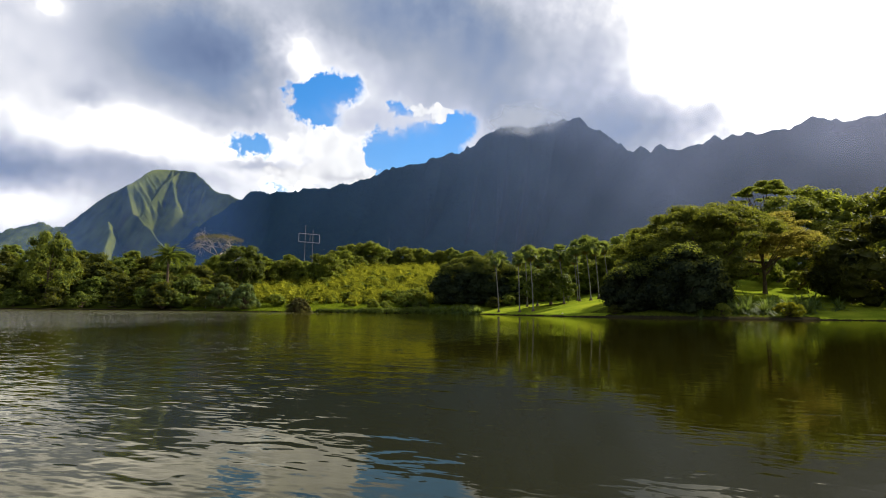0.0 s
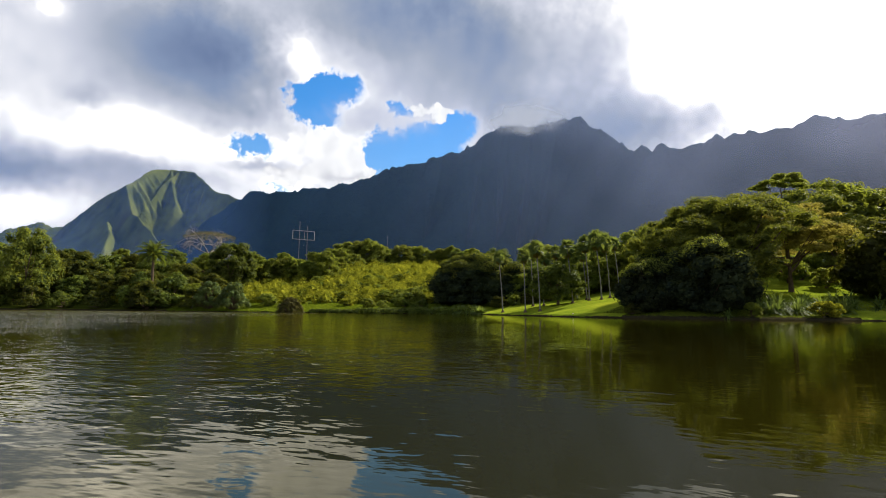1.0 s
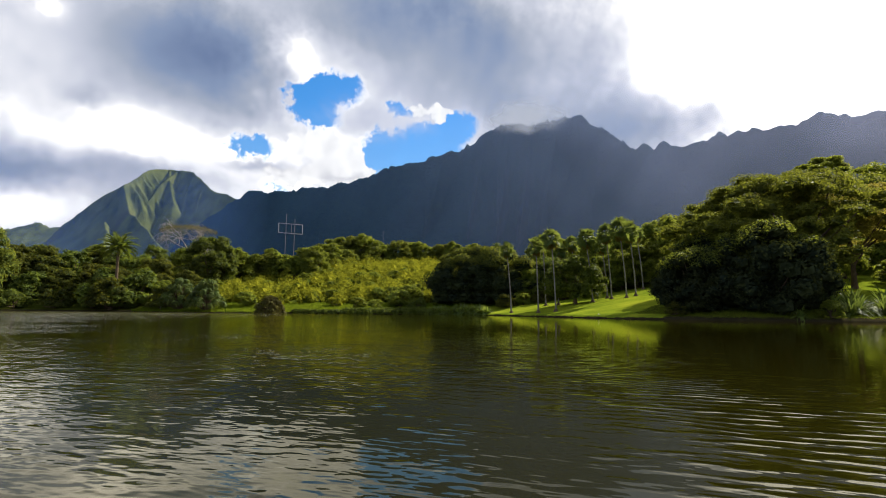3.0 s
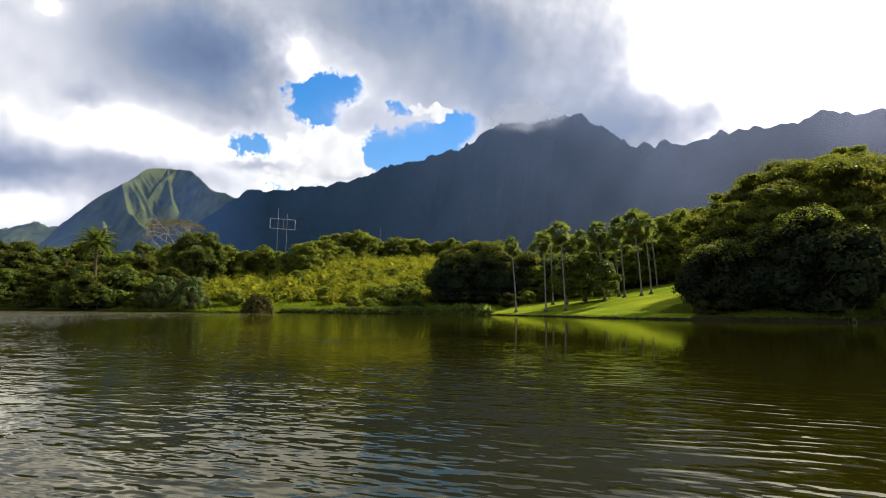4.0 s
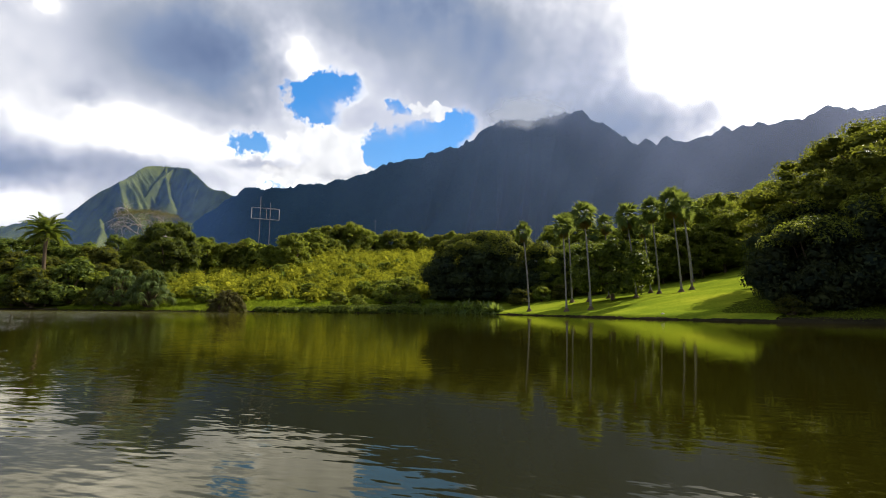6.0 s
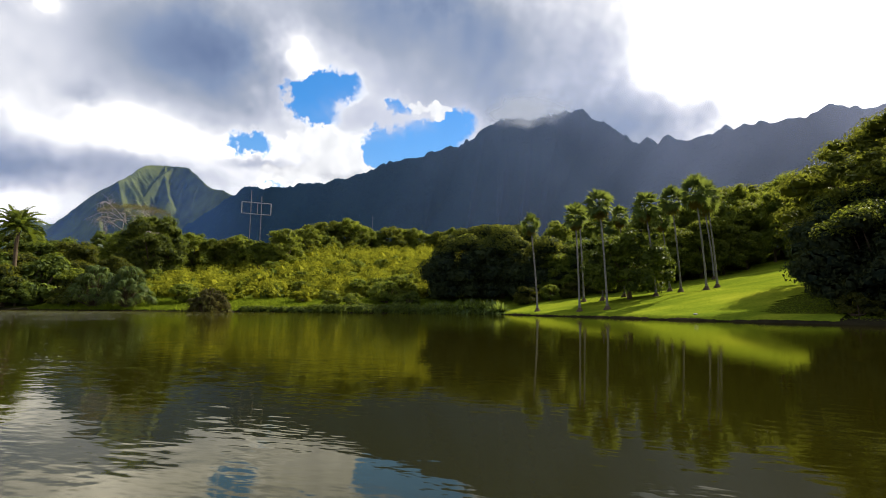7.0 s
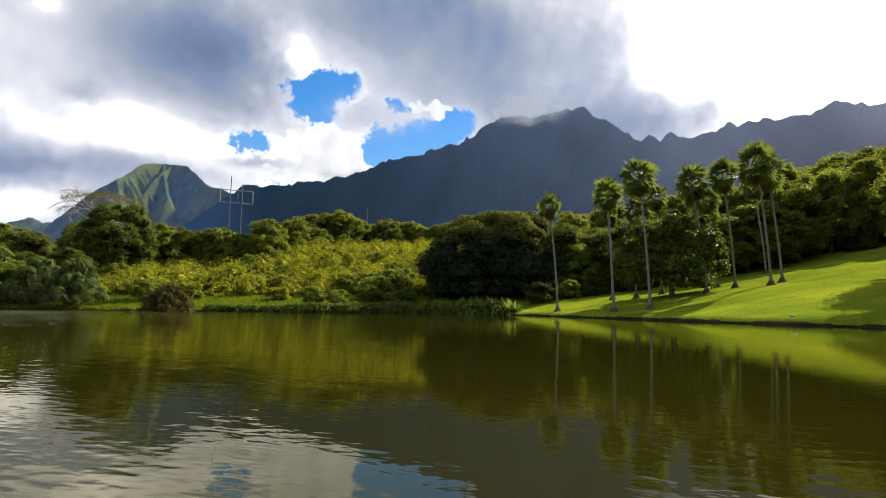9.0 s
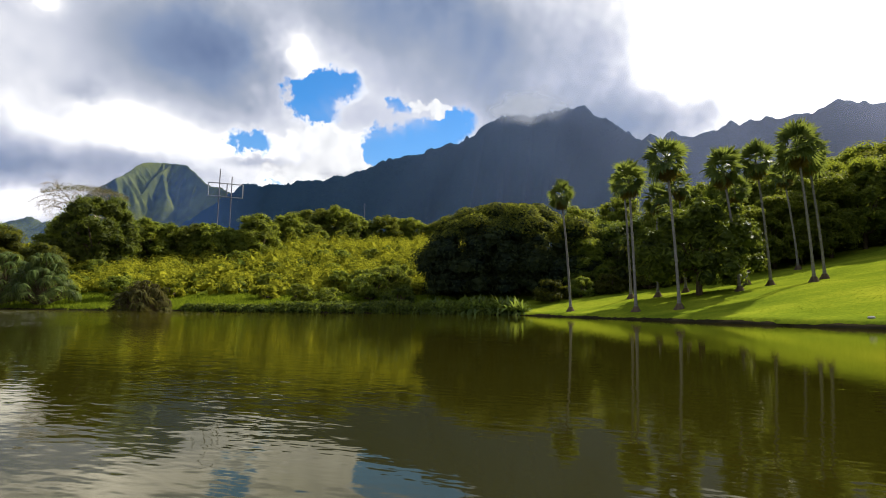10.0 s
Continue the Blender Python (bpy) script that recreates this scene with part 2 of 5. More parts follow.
def build_lawn_mat():
    m, nt = material("mown_grass")
    co = nd(nt, "ShaderNodeTexCoord").outputs["Object"]
    big = noise_tex(nt, co, 0.16, 4.0)
    fine = noise_tex(nt, co, 3.5, 6.0, 0.7)
    f = mth(nt, "MULTIPLY_ADD", big.outputs[0], 0.8, mth(nt, "MULTIPLY_ADD", fine.outputs[0], 0.7, -0.25), clamp=True)
    sweep = noise_tex(nt, vec(nt, "MULTIPLY", co, (0.05, 0.35, 0.35)).outputs[0], 1.0, 3.0, 0.5)
    f = mth(nt, "MULTIPLY_ADD", mth(nt, "SUBTRACT", sweep.outputs[0], 0.5), 0.7, f, clamp=True)
    col = ramp(nt, f, [(0.15, (0.065, 0.105, 0.010)), (0.5, (0.16, 0.205, 0.015)), (0.85, (0.30, 0.32, 0.026))])
    bp = nd(nt, "ShaderNodeBump", {"Strength": 0.5, "Distance": 0.08, "Height": fine.outputs[0]})
    pb = nd(nt, "ShaderNodeBsdfPrincipled", {"Base Color": col, "Roughness": 0.8, "Specular IOR Level": 0.0, "Normal": bp.outputs[0]})
    finish(nt, pb.outputs[0])
    return m


def build_mountain_mat(name, low, high, rock, streaks=0.0):
    """Far forest on steep fluted slopes: growth, darker gullies by slope of the relief, bare rock on the sheerest
    faces; any haze tint is in the colours given.
    """
    m, nt = material(name)
    co = nd(nt, "ShaderNodeTexCoord").outputs["Object"]
    trees = noise_tex(nt, co, 0.045, 6.0, 0.7)
    zones = noise_tex(nt, vec(nt, "MULTIPLY", co, (1, 1, 0.4)).outputs[0], 0.006, 5.0, 0.6)
    f = mth(nt, "MULTIPLY_ADD", trees.outputs[0], 0.7, mth(nt, "MULTIPLY_ADD", zones.outputs[0], 0.7, -0.2), clamp=True)
    streak = noise_tex(nt, vec(nt, "MULTIPLY", co, (1, 1, 0.12)).outputs[0], 0.022, 4.0, 0.6)
    f = mth(nt, "MULTIPLY_ADD", mth(nt, "SUBTRACT", streak.outputs[0], 0.5), streaks, f, clamp=True)
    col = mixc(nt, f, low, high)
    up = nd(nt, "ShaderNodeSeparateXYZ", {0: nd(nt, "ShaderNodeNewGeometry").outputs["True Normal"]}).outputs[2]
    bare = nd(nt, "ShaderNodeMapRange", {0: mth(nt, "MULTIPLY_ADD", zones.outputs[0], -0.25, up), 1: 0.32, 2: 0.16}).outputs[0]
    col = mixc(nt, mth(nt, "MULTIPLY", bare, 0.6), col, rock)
    bp = nd(nt, "ShaderNodeBump", {"Strength": 0.9, "Distance": 9.0, "Height": trees.outputs[0]})
    pb = nd(nt, "ShaderNodeBsdfPrincipled", {"Base Color": col, "Roughness": 1.0, "Specular IOR Level": 0.0, "Normal": bp.outputs[0]})
    finish(nt, pb.outputs[0])
    return m


def build_water_mat():
    """Murky green lake: mirror surface, small ripples in patches placed to fit the camera's view."""
    m, nt = material("lake_water")
    co = nd(nt, "ShaderNodeTexCoord").outputs["Object"]
    turned = nd(nt, "ShaderNodeMapping", {"Vector": co, "Rotation": (0, 0, radians(20))}).outputs[0]
    bent = vec(nt, "ADD", turned, vec(nt, "MULTIPLY", noise_tex(nt, turned, 0.5, 2.0).outputs["Color"], (0, 0.9, 0)).outputs[0]).outputs[0]
    swell = nd(nt, "ShaderNodeTexWave", {"Vector": vec(nt, "MULTIPLY", bent, (0.8, 1, 1)).outputs[0], "Scale": 1.6, "Distortion": 3.0, "Detail": 2.0, "Detail Scale": 1.3}, wave_type="BANDS", bands_direction="Y", wave_profile="SIN")
    ripple = noise_tex(nt, vec(nt, "MULTIPLY", turned, (0.42, 1, 1)).outputs[0], 12.5, 1.0, 0.4)
    small = noise_tex(nt, vec(nt, "MULTIPLY", turned, (0.5, 1, 1)).outputs[0], 9.0, 2.0, 0.5)
    area = noise_tex(nt, co, 0.22, 3.0, 0.5)
    break_up = noise_tex(nt, vec(nt, "MULTIPLY", turned, (0.6, 1, 1)).outputs[0], 2.7, 2.0, 0.5)
    sep = nd(nt, "ShaderNodeSeparateXYZ", {0: co})
    # rippled along the early part of the camera's path, calm further on, to fit its view
    slant = nd(nt, "ShaderNodeMapRange", {0: sep.outputs[0], 1: -5.0, 2: 5.0, 3: -5.0, 4: 5.0}).outputs[0]
    ripple_reach = nd(nt, "ShaderNodeMapRange", {0: mth(nt, "ADD", sep.outputs[1], slant), 1: 46.0, 2: 38.0, 3: 0.12, 4: 1.0}).outputs[0]
    ripple_reach = mth(nt, "MAXIMUM", ripple_reach, nd(nt, "ShaderNodeMapRange", {0: sep.outputs[0], 1: -22.0, 2: -50.0}).outputs[0])
    ripple_reach = mth(nt, "MAXIMUM", ripple_reach, nd(nt, "ShaderNodeMapRange", {0: sep.outputs[0], 1: 0.5, 2: -2.0, 3: 0.0, 4: 0.42}).outputs[0])
    amp = mth(nt, "MULTIPLY", mth(nt, "MULTIPLY_ADD", area.outputs[0], 1.9, -0.3, clamp=True), ripple_reach)
    # to the south the ripples are kept to the western part, to fit the camera's view
    edge = nd(nt, "ShaderNodeMapRange", {0: sep.outputs[1], 1: 12.0, 2: 20.0, 3: 1.0, 4: 6.5}).outputs[0]
    ripple_side = nd(nt, "ShaderNodeMapRange", {0: mth(nt, "SUBTRACT", sep.outputs[0], edge), 1: 0.0, 2: -4.0}).outputs[0]
    ripple_patch = mth(nt, "MULTIPLY_ADD", break_up.outputs[0], 3.6, mth(nt, "MULTIPLY_ADD", ripple_side, 0.75, -1.9), clamp=True)
    amp = mth(nt, "MULTIPLY", amp, mth(nt, "MULTIPLY_ADD", ripple_side, 0.55, 0.45))
    amp = mth(nt, "MULTIPLY", amp, nd(nt, "ShaderNodeMapRange", {0: sep.outputs[0], 1: -12.0, 2: -44.0, 3: 1.0, 4: 13.0}).outputs[0])
    # long even crests in the east, shorter broken ones in the west, to fit the camera's view
    long_crest = nd(nt, "ShaderNodeMapRange", {0: sep.outputs[0], 1: 0.0, 2: 2.6}).outputs[0]
    train = mth(nt, "POWER", swell.outputs[1], 2.0)
    waves = mth(nt, "MULTIPLY_ADD", train, mth(nt, "MULTIPLY_ADD", long_crest, 0.0048, 0.0013), mth(nt, "MULTIPLY", ripple.outputs[0], mth(nt, "MULTIPLY_ADD", long_crest, -0.0085, 0.0145)))
    h = mth(nt, "MULTIPLY", waves, mth(nt, "MULTIPLY", amp, ripple_patch))
    h = mth(nt, "ADD", h, mth(nt, "MULTIPLY", small.outputs[0], mth(nt, "MULTIPLY_ADD", amp, 0.0018, 0.0010)))
    bp = nd(nt, "ShaderNodeBump", {"Strength": 1.0, "Distance": 1.0, "Height": h})
    murk = mixc(nt, noise_tex(nt, co, 0.05, 2.0).outputs[0], (0.0094, 0.0088, 0.0008), (0.0128, 0.0114, 0.0010))
    # the murk gets lighter towards the far shore
    murk = mixc(nt, nd(nt, "ShaderNodeMapRange", {0: sep.outputs[1], 1: 44.0, 2: 122.0}).outputs[0], murk, (0.031, 0.029, 0.003))
    body = nd(nt, "ShaderNodeBsdfDiffuse", {0: murk})
    gloss = nd(nt, "ShaderNodeBsdfGlossy", {"Color": (1.0, 0.95, 0.74, 1), "Roughness": 0.045, "Normal": bp.outputs[0]}, distribution="BECKMANN")
    mirror = nd(nt, "ShaderNodeFresnel", {"IOR": 1.36, "Normal": bp.outputs[0]})
    finish(nt, nd(nt, "ShaderNodeMixShader", {0: mirror.outputs[0], 1: body.outputs[0], 2: gloss.outputs[0]}).outputs[0])
    return m


LAWN = build_lawn_mat()
WATER = build_water_mat()
# the blue of the distance haze is put into the cliff's base colours
CLIFF = build_mountain_mat("haze_tinted_cliff", (0.004, 0.018, 0.032), (0.013, 0.041, 0.056), (0.019, 0.039, 0.062), 0.6)
GREEN_PEAK = build_mountain_mat("green_mountain", (0.022, 0.036, 0.014), (0.165, 0.18, 0.038), (0.10, 0.075, 0.04), 1.6)
UNDERGROWTH = rough_mat("undergrowth", [(0.2, (0.03, 0.044, 0.006)), (0.8, (0.09, 0.105, 0.013))], 0.8)


def build_haze_mat(name, thin, thick, east0, east1, z_low, z_high, z_top, pale=(0.16, 0.32, 0.85), shafts=0.0):
    """Haze painted on a sheet: mostly clear, tinted, scatters some light; thicker high up in the east, with slanting
    streaks painted as shafts of sun.
    """
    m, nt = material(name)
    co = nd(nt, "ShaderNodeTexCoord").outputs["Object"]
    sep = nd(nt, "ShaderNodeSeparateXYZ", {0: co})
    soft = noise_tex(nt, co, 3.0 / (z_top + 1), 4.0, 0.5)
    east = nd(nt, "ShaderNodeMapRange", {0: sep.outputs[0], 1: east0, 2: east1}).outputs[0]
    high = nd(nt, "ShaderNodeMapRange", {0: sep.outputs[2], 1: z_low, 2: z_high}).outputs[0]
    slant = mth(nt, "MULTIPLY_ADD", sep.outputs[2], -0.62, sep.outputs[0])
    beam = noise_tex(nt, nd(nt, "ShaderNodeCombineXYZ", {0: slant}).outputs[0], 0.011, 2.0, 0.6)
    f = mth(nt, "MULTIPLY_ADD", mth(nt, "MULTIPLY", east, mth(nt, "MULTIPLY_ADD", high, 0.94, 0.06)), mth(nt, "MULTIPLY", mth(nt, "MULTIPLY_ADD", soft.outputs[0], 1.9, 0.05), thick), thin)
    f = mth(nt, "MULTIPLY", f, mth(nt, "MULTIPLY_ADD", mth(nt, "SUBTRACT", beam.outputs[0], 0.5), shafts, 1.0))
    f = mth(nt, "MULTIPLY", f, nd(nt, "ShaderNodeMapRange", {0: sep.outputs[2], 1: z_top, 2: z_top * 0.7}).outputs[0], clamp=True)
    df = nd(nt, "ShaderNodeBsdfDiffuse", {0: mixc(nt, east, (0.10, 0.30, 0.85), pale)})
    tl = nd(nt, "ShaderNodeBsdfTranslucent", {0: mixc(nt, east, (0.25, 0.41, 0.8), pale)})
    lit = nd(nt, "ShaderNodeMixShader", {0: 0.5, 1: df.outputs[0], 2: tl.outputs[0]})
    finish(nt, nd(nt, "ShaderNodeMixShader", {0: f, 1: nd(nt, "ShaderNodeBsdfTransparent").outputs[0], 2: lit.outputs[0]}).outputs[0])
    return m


def build_cloud_mat():
    """The hem of the cloud on the summit: wisps with ragged edges."""
    m, nt = material("cloud_hem")
    uv = nd(nt, "ShaderNodeTexCoord").outputs["UV"]
    co = nd(nt, "ShaderNodeTexCoord").outputs["Object"]
    sep = nd(nt, "ShaderNodeSeparateXYZ", {0: uv})
    wisp = noise_tex(nt, vec(nt, "MULTIPLY", co, (1, 1, 1.6)).outputs[0], 0.012, 5.0, 0.55)

    def hump(x):
        return mth(nt, "MULTIPLY", mth(nt, "MULTIPLY", x, mth(nt, "SUBTRACT", 1.0, x)), 4.0)

    f = mth(nt, "MULTIPLY", hump(sep.outputs[0]), hump(sep.outputs[1]))
    f = mth(nt, "MULTIPLY_ADD", mth(nt, "SUBTRACT", wisp.outputs[0], 0.5), 1.3, mth(nt, "MULTIPLY_ADD", f, 1.25, -0.42))
    f = nd(nt, "ShaderNodeMapRange", {0: f, 1: 0.0, 2: 0.9, 4: 0.75}, interpolation_type="SMOOTHSTEP").outputs[0]
    lit = nd(nt, "ShaderNodeMixShader", {0: 0.5, 1: nd(nt, "ShaderNodeBsdfDiffuse", {0: (0.5, 0.53, 0.6, 1)}).outputs[0], 2: nd(nt, "ShaderNodeBsdfTranslucent", {0: (0.5, 0.53, 0.6, 1)}).outputs[0]})
    finish(nt, nd(nt, "ShaderNodeMixShader", {0: f, 1: nd(nt, "ShaderNodeBsdfTransparent").outputs[0], 2: lit.outputs[0]}).outputs[0])
    return m


HAZE_SHEET = build_haze_mat("haze_sheet", 0.060, 0.42, -220.0, 440.0, 40.0, 215.0, 330.0, (0.36, 0.38, 0.55), 1.1)
HAZE_SHEET_FAR = build_haze_mat("far_haze_sheet", 0.0, 0.30, -540.0, -760.0, -2.0, -1.0, 520.0)
CLOUD = build_cloud_mat()


# ---- mesh helpers ----
def mesh_from(name, V, F, mat):
    """A mesh from arrays of vertices and of faces with equally many corners."""
    V, F = np.asarray(V, np.float32), np.asarray(F, np.int32)
    me = bpy.data.meshes.new(name)
    me.vertices.add(len(V))
    me.vertices.foreach_set("co", V.ravel())
    k = F.shape[1]
    me.loops.add(F.size)
    me.loops.foreach_set("vertex_index", F.ravel())
    me.polygons.add(len(F))
    me.polygons.foreach_set("loop_start", np.arange(0, F.size, k, dtype=np.int32))
    me.polygons.foreach_set("loop_total", np.full(len(F), k, np.int32))
    me.update(calc_edges=True)
    me.materials.append(mat)
    return me


def smooth(me):
    me.polygons.foreach_set("use_smooth", np.ones(len(me.polygons), bool))
    return me


def part(name, me, parent, label="", m=None):
    ob = new(name, me)
    ob.parent = parent
    if m is not None:
        ob.matrix_basis = m
    if label:
        tagged(ob, label)
    return ob


def thing(name, label, category, m, group="", kind=""):
    ob = new(name)
    ob.empty_display_size = 0.3
    ob.matrix_basis = m
    return tagged(ob, label, category, group, kind)


def joined(pieces):
    """Joins (V, F) pairs."""
    Vs, Fs, n = [], [], 0
    for V, F in pieces:
        Vs.append(np.asarray(V, float))
        Fs.append(np.asarray(F) + n)
        n += len(V)
    return np.concatenate(Vs), np.concatenate(Fs)


def tube(points, radii, sides=8, cap=True):
    """A tapered tube along points."""
    P = np.asarray(points, float)
    R = np.asarray(radii, float)
    D = np.gradient(P, axis=0)
    D /= np.linalg.norm(D, axis=1)[:, None] + 1e-9
    ref = np.where(np.abs(D[:, 2:3]) > 0.9, [[1.0, 0, 0]], [[0, 0, 1.0]])
    A = np.cross(D, ref)
    A /= np.linalg.norm(A, axis=1)[:, None]
    B = np.cross(D, A)
    ang = np.arange(sides) * 2 * np.pi / sides
    V = P[:, None] + R[:, None, None] * (np.cos(ang)[None, :, None] * A[:, None] + np.sin(ang)[None, :, None] * B[:, None])
    n = len(P)
    i = np.arange(n - 1)[:, None] * sides
    j = np.arange(sides)[None]
    k = (j + 1) % sides
    F = np.stack([i + j, i + k, i + sides + k, i + sides + j], -1).reshape(-1, 4)
    V = V.reshape(-1, 3)
    if cap:
        V = np.concatenate([V, P[-1:] + D[-1:] * R[-1] * 0.5])
        top = (n - 1) * sides
        F = np.concatenate([F, np.stack([top + np.arange(sides), top + (np.arange(sides) + 1) % sides, np.full(sides, len(V) - 1), np.full(sides, len(V) - 1)], -1)])
        F = F[: (n - 1) * sides] if sides < 3 else F
    return V, F


def unit(a):
    return a / (np.linalg.norm(a, axis=-1, keepdims=True) + 1e-9)


def leaves(rng, C, N, size, aspect=0.5, along=None, jitter=0.8):
    """Small folded leaves at C that face N."""
    n = len(C)
    N = unit(N + jitter * rng.normal(size=(n, 3)) * 0.6)
    T = along if along is not None else rng.normal(size=(n, 3))
    T = unit(T - (T * N).sum(1, keepdims=True) * N)
    S = np.cross(N, T)
    L = (np.broadcast_to(size, n) * rng.uniform(0.65, 1.35, n))[:, None]
    W = L * aspect * 0.5
    V = np.stack([C - T * L * 0.5, C + S * W + N * W * 0.35, C + T * L * 0.5 - N * L * 0.12, C - S * W + N * W * 0.35], 1).reshape(-1, 3)
    b = np.arange(n)[:, None] * 4
    F = np.concatenate([b + [0, 2, 1], b + [0, 3, 2]])
    return V, F


def blob_leaves(rng, blobs, count, size, low=-0.45, aspect=0.5, inner=0.22, up=0.35, jitter=0.6, inner_size=1.9):
    """Leaves on the outside of many overlapping clumps (rows x, y, z, rx, rz); some large ones within close the crown."""
    B = np.asarray(blobs, float)
    area = B[:, 3] ** 2
    pick = rng.choice(len(B), count, p=area / area.sum())
    D = rng.normal(size=(count, 3))
    D = unit(D)
    flip = D[:, 2] < low
    D[flip, 2] *= -1
    R = B[pick][:, [3, 3, 4]]
    rad = rng.uniform(0.72, 1.08, count)
    deep = rng.random(count) < inner
    rad[deep] = rng.uniform(0.35, 0.7, deep.sum())
    C = B[pick, :3] + D * R * rad[:, None]
    # leaves buried in another clump are left out
    keep = np.ones(count, bool)
    for b in B:
        q = (((C - b[:3]) / [b[3], b[3], b[4]]) ** 2).sum(1)
        keep &= (q > 0.4) | deep
    C, D, deep = C[keep], D[keep], deep[keep]
    s = np.where(deep, size * inner_size, size)
    return leaves(rng, C, unit(D + [0, 0, up]), s, aspect, jitter=jitter)


GOLD = (1 + 5 ** 0.5) / 2
ICO = unit(np.array([(-1, GOLD, 0), (1, GOLD, 0), (-1, -GOLD, 0), (1, -GOLD, 0), (0, -1, GOLD), (0, 1, GOLD), (0, -1, -GOLD), (0, 1, -GOLD), (GOLD, 0, -1), (GOLD, 0, 1), (-GOLD, 0, -1), (-GOLD, 0, 1)], float))
ICO_F = np.array([(a, b, c) for a, b, c in itertools.combinations(range(12), 3) if max(np.linalg.norm(ICO[a] - ICO[b]), np.linalg.norm(ICO[a] - ICO[c]), np.linalg.norm(ICO[b] - ICO[c])) < 1.1])


def cores(rng, blobs, share):
    """Opaque lumps added in the heart of each clump so that no light gets through."""
    B = np.asarray(blobs, float)
    n = len(B)
    V = B[:, None, :3] + ICO[None] * B[:, None][:, :, [3, 3, 4]] * share * rng.uniform(0.75, 1.12, (n, 12, 1))
    return V.reshape(-1, 3), (ICO_F[None] + 12 * np.arange(n)[:, None, None]).reshape(-1, 3)


def envelope(rng, n, rx, ry, z0, z1, r, flat=0.75, low=-0.2, fill=(0.6, 0.95)):
    """Clumps spread over an egg-shaped crown from height z0 to z1."""
    D = unit(rng.normal(size=(n, 3)))
    D[:, 2] = np.where(D[:, 2] < low, -D[:, 2], D[:, 2])
    cz, hz = z0 + (z1 - z0) * 0.35, (z1 - z0) * 0.65
    s = rng.uniform(*fill, n)[:, None]
    P = D * [rx, ry, 1] * s
    P[:, 2] = cz + np.where(D[:, 2] > 0, D[:, 2] * hz, D[:, 2] * (cz - z0)) * s[:, 0]
    rr = r * rng.uniform(0.65, 1.3, n)
    return np.column_stack([P, rr, rr * flat])


def tree_meshes(seed, blobs, count, size, leaf, height, girth, limbs=7, aspect=0.5, low=-0.45, inner=0.22, split=False, jitter=0.6, inner_size=1.9, heart=0.72):
    """The trunk and the crown, and the limbs: in the trunk's mesh, or split off as meshes of their own."""
    rng = np.random.default_rng(seed)
    B = np.asarray(blobs)
    top = B[:, 2].max()
    bend = rng.normal(size=2) * 0.04 * top
    zt = np.linspace(-0.6, max(height, 0.5), 6)
    core = np.column_stack([bend[0] * (zt / top) ** 2, bend[1] * (zt / top) ** 2, zt])
    arms = []
    pieces = [tube(core, girth * (1 - 0.45 * np.linspace(0, 1, 6)) * np.array([1.5, 1.1, 1, 1, 1, 0.95]), 9)]
    for i in rng.choice(len(B), min(limbs, len(B)), replace=False):
        a, b = core[rng.integers(3, 6)], B[i, :3]
        t = np.linspace(0, 1, 6)[:, None]
        mid = (a + b) / 2 + [0, 0, -0.12 * np.linalg.norm(b - a)] + rng.normal(size=3) * 0.3
        P = (1 - t) ** 2 * a + 2 * t * (1 - t) * mid + t ** 2 * b
        (arms if split else pieces).append(tube(P, girth * 0.5 * (1 - 0.85 * t[:, 0]), 6))
    trunk = smooth(mesh_from("trunk", *joined(pieces), BARK))
    crown = mesh_from("crown", *joined([blob_leaves(rng, B, count, size, low, aspect, inner, jitter=jitter, inner_size=inner_size), cores(rng, B, heart)]), leaf)
    return trunk, crown, [smooth(mesh_from("limb", *arm, BARK)) for arm in arms]


def lit_cap(seed, blobs, above, count, size, leaf):
    """Leaves in a lighter material on the top of a dark crown, which paint the sunlight there."""
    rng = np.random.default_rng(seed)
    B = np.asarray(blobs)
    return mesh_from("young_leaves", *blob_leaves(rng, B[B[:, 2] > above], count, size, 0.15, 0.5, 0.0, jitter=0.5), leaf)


def tree(name, label, category, meshes, x, y, z, turn=0.0, scale=1.0, tall=1.0, group=""):
    ob = thing(name, label, category, pose(x, y, z, 0, 0, turn) @ Matrix.Diagonal((scale, scale, scale * tall, 1)), group)
    trunk = part("trunk", meshes[0], ob)
    part("crown", meshes[1], ob)
    for me in meshes[2]:
        part("limb", me, trunk)
    return ob


# ---- lie of the land ----
SHORE = np.array([(-420, 60), (-200, 118), (-120, 128), (-75, 131), (-45, 129), (-25, 127.5), (0, 126.5), (8, 124.5), (11.5, 116.5), (14.5, 108.5), (16.5, 102), (18.5, 95), (21.5, 88.5), (25.5, 81.5), (31, 77), (38, 75), (46, 74), (57, 72.5), (78, 70), (130, 60), (260, 20), (420, -60)], float)
for _ in range(2):
    SHORE = np.concatenate([SHORE[:1], np.stack([0.75 * SHORE[:-1] + 0.25 * SHORE[1:], 0.25 * SHORE[:-1] + 0.75 * SHORE[1:]], 1).reshape(-1, 2), SHORE[-1:]])


def inland(x, y):
    """Distance in from the far shore, below 0 over the lake."""
    x, y = np.broadcast_arrays(np.asarray(x, float), np.asarray(y, float))
    best = np.full(x.shape, 1e9)
    for a, b in zip(SHORE[:-1], SHORE[1:]):
        d = b - a
        t = np.clip(((x - a[0]) * d[0] + (y - a[1]) * d[1]) / (d @ d), 0, 1)
        best = np.minimum(best, np.hypot(x - a[0] - t * d[0], y - a[1] - t * d[1]))
    return np.where(y > np.interp(x, SHORE[:, 0], SHORE[:, 1]), best, -best)


